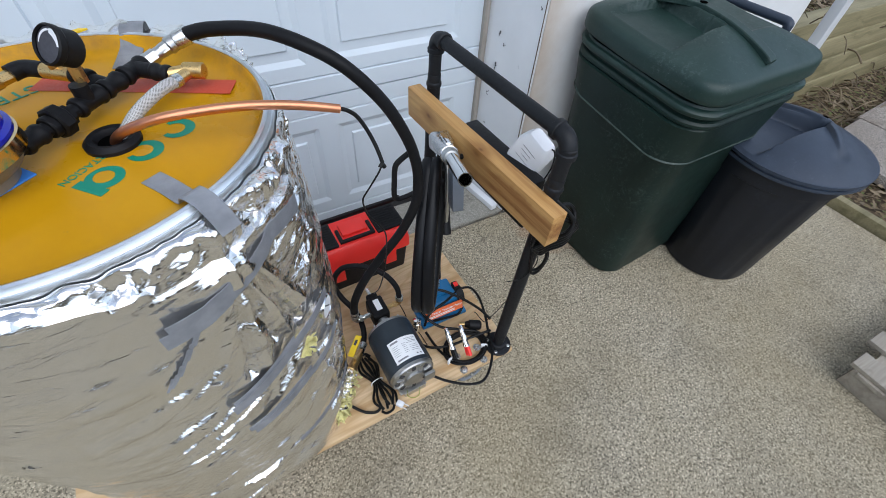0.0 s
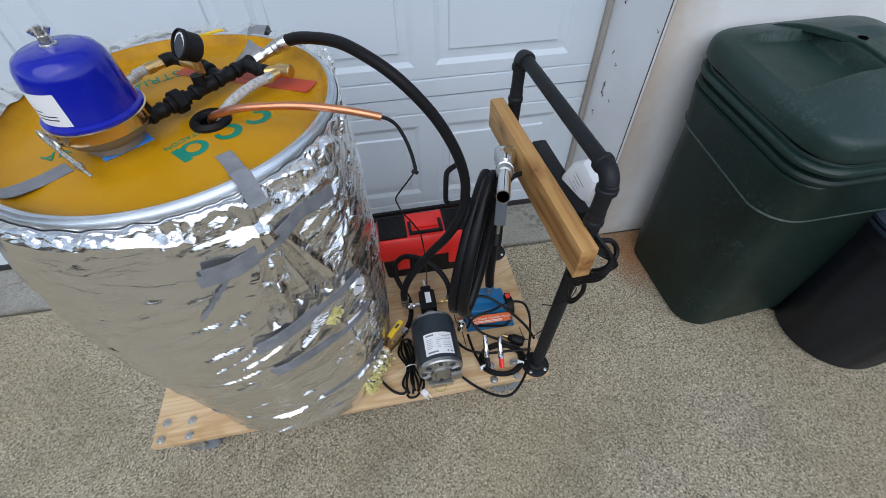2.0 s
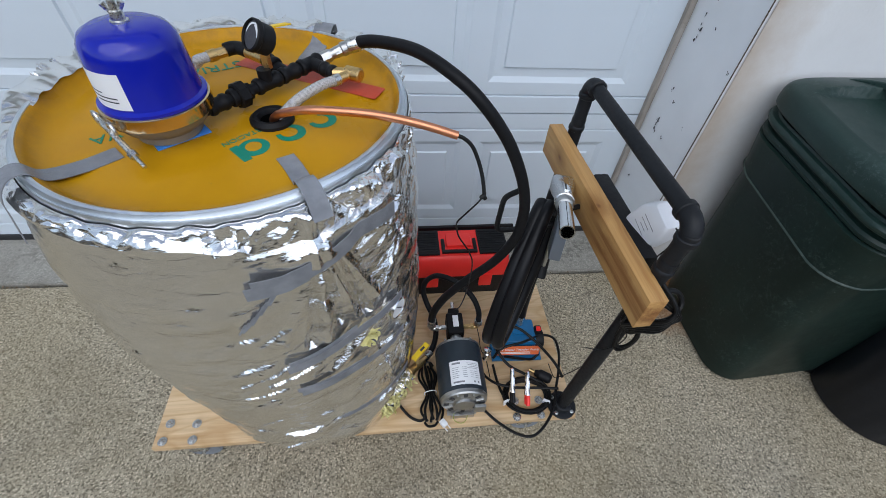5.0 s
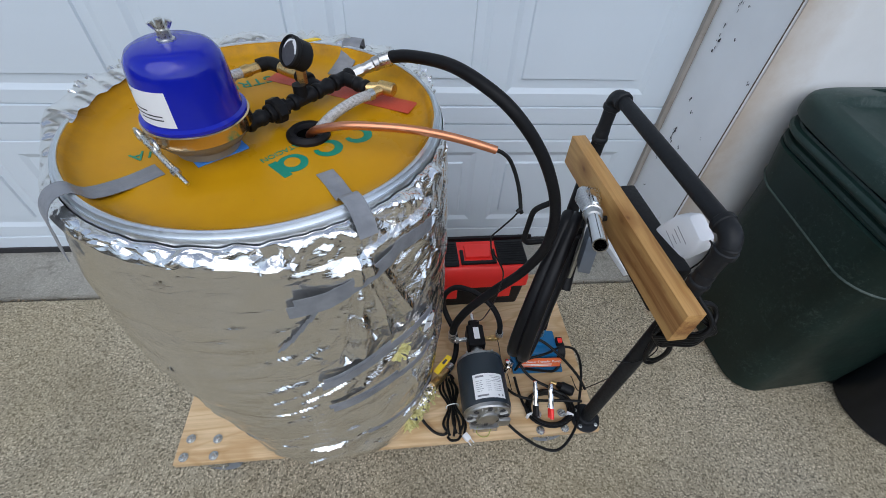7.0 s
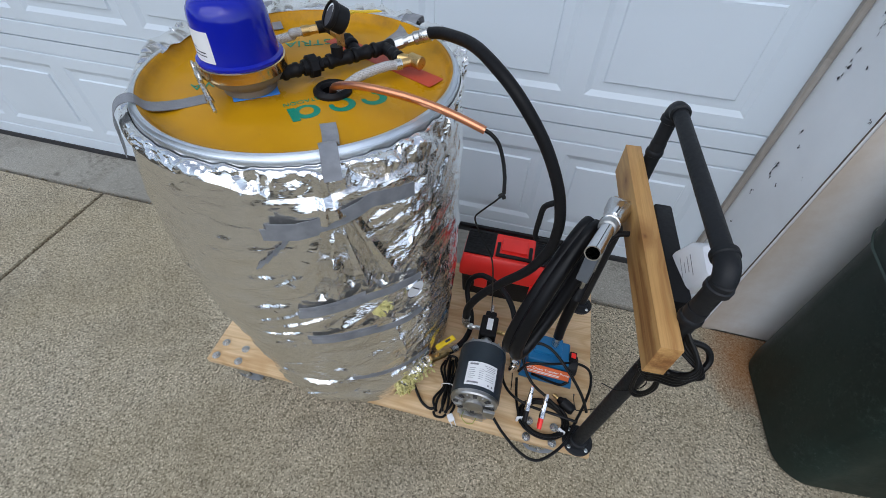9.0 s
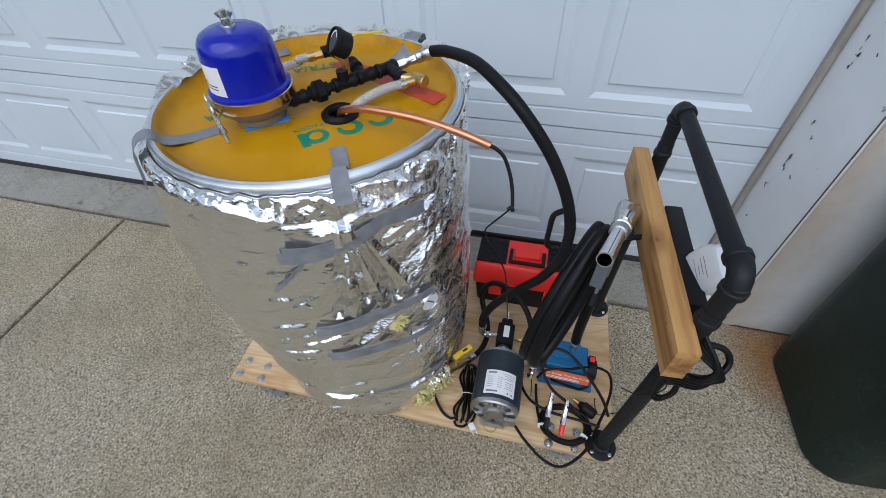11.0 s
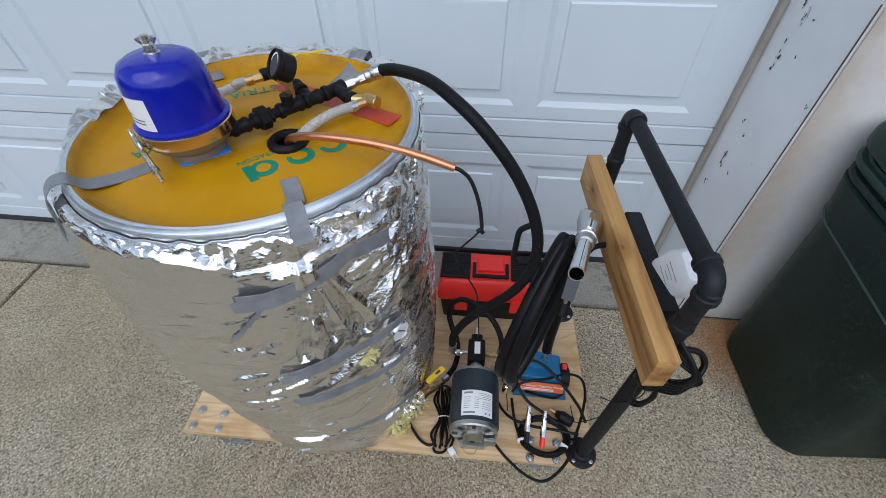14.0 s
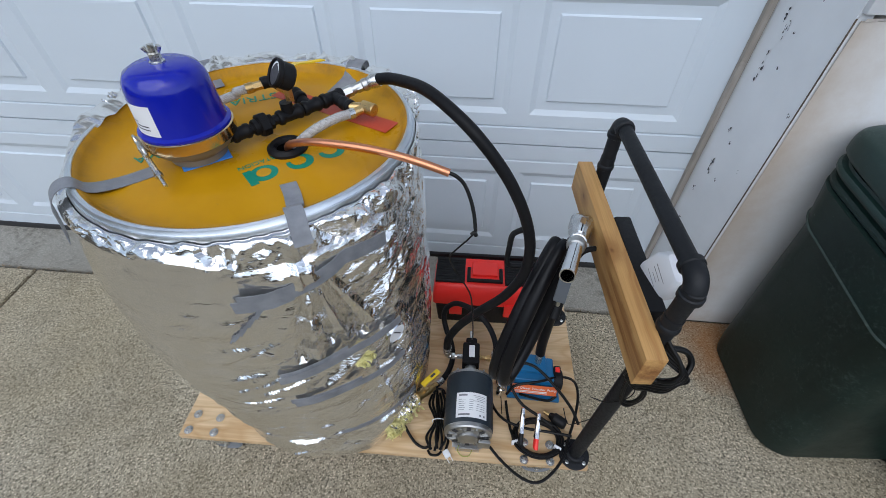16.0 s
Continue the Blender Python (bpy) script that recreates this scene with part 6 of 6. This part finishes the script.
part("body_rib", box((0.013, 0.085, 0.014), (0, 0, 0), 0.003, m=Matrix((NS, ND, NU)).transposed().to_4x4()), "chrome", nozzle).location = N0 + NU * 0.019 + ND * 0.012
part("grip", tube([N0 - ND * 0.03 - NU * 0.01, N0 - NU * 0.06 - ND * 0.005, N0 - NU * 0.13, N0 - NU * 0.19 + ND * 0.004, N0 - NU * 0.24 + ND * 0.02], 0.0145, 14, 6), "blackp", nozzle, "black rubber grip")
part("guard", tube([N0 + ND * 0.03 - NU * 0.02, N0 + ND * 0.045 - NU * 0.07, N0 + ND * 0.04 - NU * 0.13, N0 + ND * 0.02 - NU * 0.20], 0.006, 10, 6), "alu", nozzle, "trigger guard")
part("trigger", box((0.018, 0.012, 0.085), (0, 0, 0), 0.003, m=Matrix((NS, ND, NU)).transposed().to_4x4()), "alu", nozzle).location = N0 - NU * 0.10 + ND * 0.026 - NS * 0.004
part("lever_housing", box((0.026, 0.052, 0.088), (0, 0, 0), 0.003, m=Matrix((NS, ND, NU)).transposed().to_4x4()), "slate", nozzle, "slate-grey folded lever housing").location = N0 + ND * 0.135 - NU * 0.058
part("swivel_ring", lathe([(0.018, 0.0), (0.0225, 0.002), (0.0225, 0.012), (0.018, 0.014)], 24, m=along(sp_ - ND * 0.026, N1)), "polish", nozzle, "bright swivel ring")

hook = thing("hook", pose(0, 0, 0), "large black coated utility hook screwed into the rail", "hook")
part("hook_wire", tube([(1.146, 0.282, 0.790), (1.128, 0.279, 0.791), (1.108, 0.272, 0.789), (1.098, 0.268, 0.778), (1.090, 0.266, 0.760), (1.074, 0.263, 0.750), (1.02, 0.258, 0.748), (0.955, 0.253, 0.746), (0.938, 0.2525, 0.750), (0.932, 0.252, 0.765), (0.932, 0.248, 0.81), (0.933, 0.244, 0.848), (0.940, 0.240, 0.866), (0.964, 0.231, 0.890)], 0.0064, 12, 6), "blackp", hook)
part("screw_end", rod((1.124, 0.2785, 0.791), (1.134, 0.281, 0.7905), 0.0062, 10), "steel", hook)

# ---- things on the rail's far side ----
strip = thing("power_strip", pose(1.196, 0.205, 0.772, 0, 0, 1.6), "flat black power strip fixed behind the timber rail", "power strip")
part("case", box((0.038, 0.272, 0.14), (0, 0, 0), 0.006), "blackp", strip)
adaptor = thing("power_adaptor", pose(1.226, 0.146, 0.854, 24, 0, 12) @ Matrix.Diagonal((0.72, 0.80, 1.0, 1)), "white plug-in power adaptor with small grey print", "power adaptor")
part("case", loft([(R(0, 0, 0.022, 0.034, 0.008, 3), -0.062), (R(0, 0, 0.031, 0.046, 0.010, 3), -0.048), (R(0, 0, 0.033, 0.052, 0.010, 3), -0.020), (R(0, 0, 0.032, 0.052, 0.010, 3), 0.034), (R(0, 0, 0.028, 0.038, 0.010, 3), 0.056), (R(0, 0, 0.024, 0.034, 0.010, 3), 0.060)]), "white", adaptor)
for k in range(6):
    part("printed_line", box((0.0006, 0.05 - 0.012 * (k % 3), 0.0014), (-0.0325, 0.004 * (k % 2), 0.03 - 0.011 * k), 0), "greyink", adaptor)
part("lead", tube([(0.01, -0.03, 0.055), (0.0, -0.05, 0.062), (-0.02, -0.075, 0.04), (-0.04, -0.09, -0.01), (-0.05, -0.10, -0.06)], 0.002, 8, 5), "cable", adaptor)

bundle = thing("cable_bundle", pose(0, 0, 0), "looped black mains cable tied to the post under the rail", "cable")
for k in range(5):
    a = 0.009 * k
    part("loop", tube([(1.200 + 0.004 * k, 0.028, 0.838 - a), (1.212, 0.008, 0.822 - a), (1.228 + 0.006 * k, -0.012 - 0.003 * k, 0.805 - a), (1.235 + 0.006 * (k % 3), -0.026, 0.785 - a), (1.222, -0.03, 0.762 - a), (1.200, -0.012, 0.735 - a), (1.180 + 0.004 * k, 0.004, 0.705 - a), (1.172, 0.012, 0.70), (1.178, 0.020, 0.745), (1.192, 0.026, 0.82)], 0.0046, 10, 6), "cable", bundle)
part("loop", tube([(1.205, 0.012, 0.800), (1.226, 0.014, 0.806), (1.252, 0.013, 0.798), (1.264, 0.002, 0.778), (1.252, -0.014, 0.760), (1.230, -0.022, 0.752), (1.204, -0.018, 0.742)], 0.0060, 10, 7), "cable", bundle)
for k in range(2):
    part("loop", tube([(1.196 + 0.006 * k, 0.020, 0.735), (1.208, 0.004, 0.70), (1.212 + 0.004 * k, -0.006, 0.655), (1.204, -0.002, 0.615 - 0.012 * k), (1.190, 0.006, 0.610 - 0.012 * k), (1.182, 0.010, 0.645), (1.180, 0.012, 0.70)], 0.0042, 9, 6), "cable", bundle)
part("tie_tail", tube([(1.178, 0.018, 0.72), (1.160, 0.004, 0.715), (1.156, -0.004, 0.74), (1.158, -0.006, 0.765)], 0.0013, 6, 4), "cable", bundle)
part("tie_tail", tube([(1.195, 0.012, 0.66), (1.21, 0.014, 0.63), (1.20, 0.012, 0.60), (1.17, 0.016, 0.57), (1.14, 0.03, 0.56)], 0.0013, 6, 5), "cable", bundle)

# ---- loose cables on the platform ----
lead = thing("mains_lead", pose(0, 0, 0), "folded black mains lead with plug beside the motor", "cable")
fr = random.Random(11)
for k in range(7):
    dx = 0.006 * (k - 3) + fr.uniform(-0.003, 0.003)
    z = ZB + 0.006 + 0.006 * (k % 3)
    s = -1 if k % 2 else 1
    part("strand", tube([(0.772 + dx, 0.185 + 0.004 * (k % 3), z), (0.777 + dx * 1.6, 0.15, z + 0.006), (0.781 + dx * 0.6, 0.10, z + 0.004), (0.783 + dx * 1.9, 0.05, z + 0.004), (0.782 + dx * 1.2 + s * 0.006, 0.016 - 0.003 * (k % 2), z)], 0.0038, 8, 6), "cable", lead)
for y in (0.188, 0.012):
    part("bight", tube([(0.757, y, ZB + 0.010), (0.766, y + (0.012 if y > 0.1 else -0.012), ZB + 0.013), (0.785, y + (0.012 if y > 0.1 else -0.012), ZB + 0.014), (0.796, y, ZB + 0.010)], 0.0038, 8, 6), "cable", lead)
part("wire_tie", tube([(0.762, 0.098, ZB + 0.004), (0.764, 0.099, ZB + 0.020), (0.780, 0.101, ZB + 0.026), (0.797, 0.102, ZB + 0.020), (0.799, 0.102, ZB + 0.004)], 0.0016, 6, 5), "label", lead)
part("run", tube([(0.764, 0.03, ZB + 0.006), (0.745, 0.02, ZB + 0.005), (0.72, 0.03, ZB + 0.005), (0.70, 0.05, ZB + 0.006), (0.68, 0.075, ZB + 0.015)], 0.0042, 8, 6), "cable", lead)
pg = box((0.018, 0.022, 0.014), (0, 0, 0), 0.004)
for s in (-1, 1):
    box((0.0015, 0.016, 0.006), (s * 0.006, -0.018, 0.0), 0.0004, 1, bm=pg)
pgo = part("plug", pg, "white", lead, "plug with bare blades")
pgo.matrix_basis = pose(0.812, 0.006, ZB + 0.012, 0, 0, 35)
part("ground_wire", tube([(0.845, 0.026, ZB + 0.03), (0.843, 0.016, ZB + 0.012), (0.858, 0.006, ZB + 0.003), (0.876, 0.008, ZB + 0.003), (0.885, 0.02, ZB + 0.02)], 0.0012, 6, 5), plain("green_yellow_wire", (0.25, 0.30, 0.05), 0.5), lead, "thin green ground wire")

battery = thing("battery_leads", pose(0, 0, 0), "coiled black battery leads with red and black clamps", "battery clamps")
cz = ZB + 0.006
for k in range(5):
    r = 0.052 + 0.005 * (k % 3)
    cpts = []
    for i in range(25):
        a = 2 * math.pi * i / 24
        cpts.append((1.075 + (r + 0.012) * math.cos(a) + 0.002 * k, 0.072 + r * 0.92 * math.sin(a), cz + 0.006 * (k // 2) + 0.002 * math.sin(3 * a + k)))
    part("coil", tube(cpts, 0.0042, 8, raw=True), "cable", battery)
for a in (200, 330):
    c = Vector((1.075 + 0.068 * math.cos(radians(a)), 0.072 + 0.052 * math.sin(radians(a)), cz + 0.006))
    part("wire_tie", box((0.022, 0.008, 0.024), (0, 0, 0), 0.003), "white", battery).matrix_basis = Matrix.Translation(c) @ Matrix.Rotation(radians(a), 4, "Z")


def clamp(x, y, z, turn, grip, lean):
    m = pose(x, y, z, lean, 0, turn) @ Matrix.Scale(0.80, 4)
    b = bmesh.new()
    for s in (-1, 1):
        tube([(0, -0.03, s * 0.012), (0, 0.0, s * 0.007), (0, 0.03, s * 0.008), (0, 0.055, s * 0.002)], 0.0085, 8, 5, b, rfun=lambda t: 1.1 - 0.35 * t)
    rod((-0.009, 0.0, 0), (0.009, 0.0, 0), 0.005, 10, b)
    bmesh.ops.transform(b, matrix=m, verts=b.verts)
    part("jaw", b, "chrome", battery, "bright steel clamp jaw")
    for s in (-1, 1):
        g = tube([(0, -0.022, s * 0.010), (0, -0.040, s * 0.013), (0, -0.066, s * 0.014)], 0.0078, 10, 5)
        bmesh.ops.transform(g, matrix=m, verts=g.verts)
        part("grip", g, grip, battery, "red plastic grip" if grip == "red" else "black plastic grip")


clamp(1.026, 0.086, 0.250, -4, "blackp", 34)
clamp(1.069, 0.073, 0.252, -6, "red", 34)
part("socket_plug", lathe([(0.006, 0.0), (0.010, 0.004), (0.012, 0.012), (0.0165, 0.016), (0.0165, 0.050), (0.012, 0.056)], 20, m=along((1.118, 0.142, ZB + 0.020), (1.178, 0.106, ZB + 0.018))), "blackp", battery, "black lighter-socket plug")
part("plug_pin", rod((1.103, 0.151, ZB + 0.020), (1.120, 0.141, ZB + 0.020), 0.006, 10), "brass", battery)
CABLES_A = [
    [(0.935, 0.032, 0.205), (0.968, 0.0, 0.196), (1.018, -0.038, 0.194), (1.064, -0.052, 0.196), (1.105, -0.030, 0.200), (1.146, 0.018, 0.206), (1.168, 0.075, 0.212), (1.19, 0.13, 0.22), (1.208, 0.195, 0.225), (1.20, 0.24, 0.235), (1.155, 0.245, 0.25), (1.08, 0.205, 0.285), (1.01, 0.19, 0.28), (0.985, 0.18, 0.24)],
    [(1.20, 0.112, 0.215), (1.178, 0.150, 0.24), (1.125, 0.195, 0.285), (1.068, 0.235, 0.315), (1.022, 0.245, 0.315), (0.992, 0.225, 0.29), (0.998, 0.195, 0.26), (1.03, 0.155, 0.235), (1.08, 0.125, 0.225), (1.12, 0.10, 0.22)],
]
CABLES_B = [
    [(0.94, 0.20, 0.21), (0.945, 0.152, 0.212), (0.978, 0.112, 0.212), (1.036, 0.09, 0.215), (1.109, 0.081, 0.22), (1.172, 0.072, 0.225)],
    [(0.985, 0.17, 0.215), (0.99, 0.13, 0.205), (0.998, 0.09, 0.20), (1.012, 0.05, 0.20)],
    [(1.03, 0.20, 0.205), (1.06, 0.188, 0.215), (1.10, 0.186, 0.205), (1.125, 0.19, 0.197), (1.145, 0.20, 0.21)],
]
for k, p in enumerate(CABLES_A + CABLES_B):
    part("cable", tube(p, 0.0042 if k != 1 else 0.0046, 9, 7), "cable", battery)
part("thin_wire", tube([(1.160, 0.15, 0.23), (1.150, 0.135, 0.26), (1.158, 0.10, 0.25), (1.175, 0.10, 0.245), (1.20, 0.09, 0.30), (1.205, 0.075, 0.36), (1.20, 0.06, 0.40)], 0.0014, 6, 6), "cable", battery)
part("thin_wire", tube([(0.94, 0.29, 0.28), (0.955, 0.27, 0.22), (0.96, 0.24, 0.19), (0.972, 0.20, 0.186), (0.975, 0.14, 0.186)], 0.0014, 6, 6), "cable", battery)
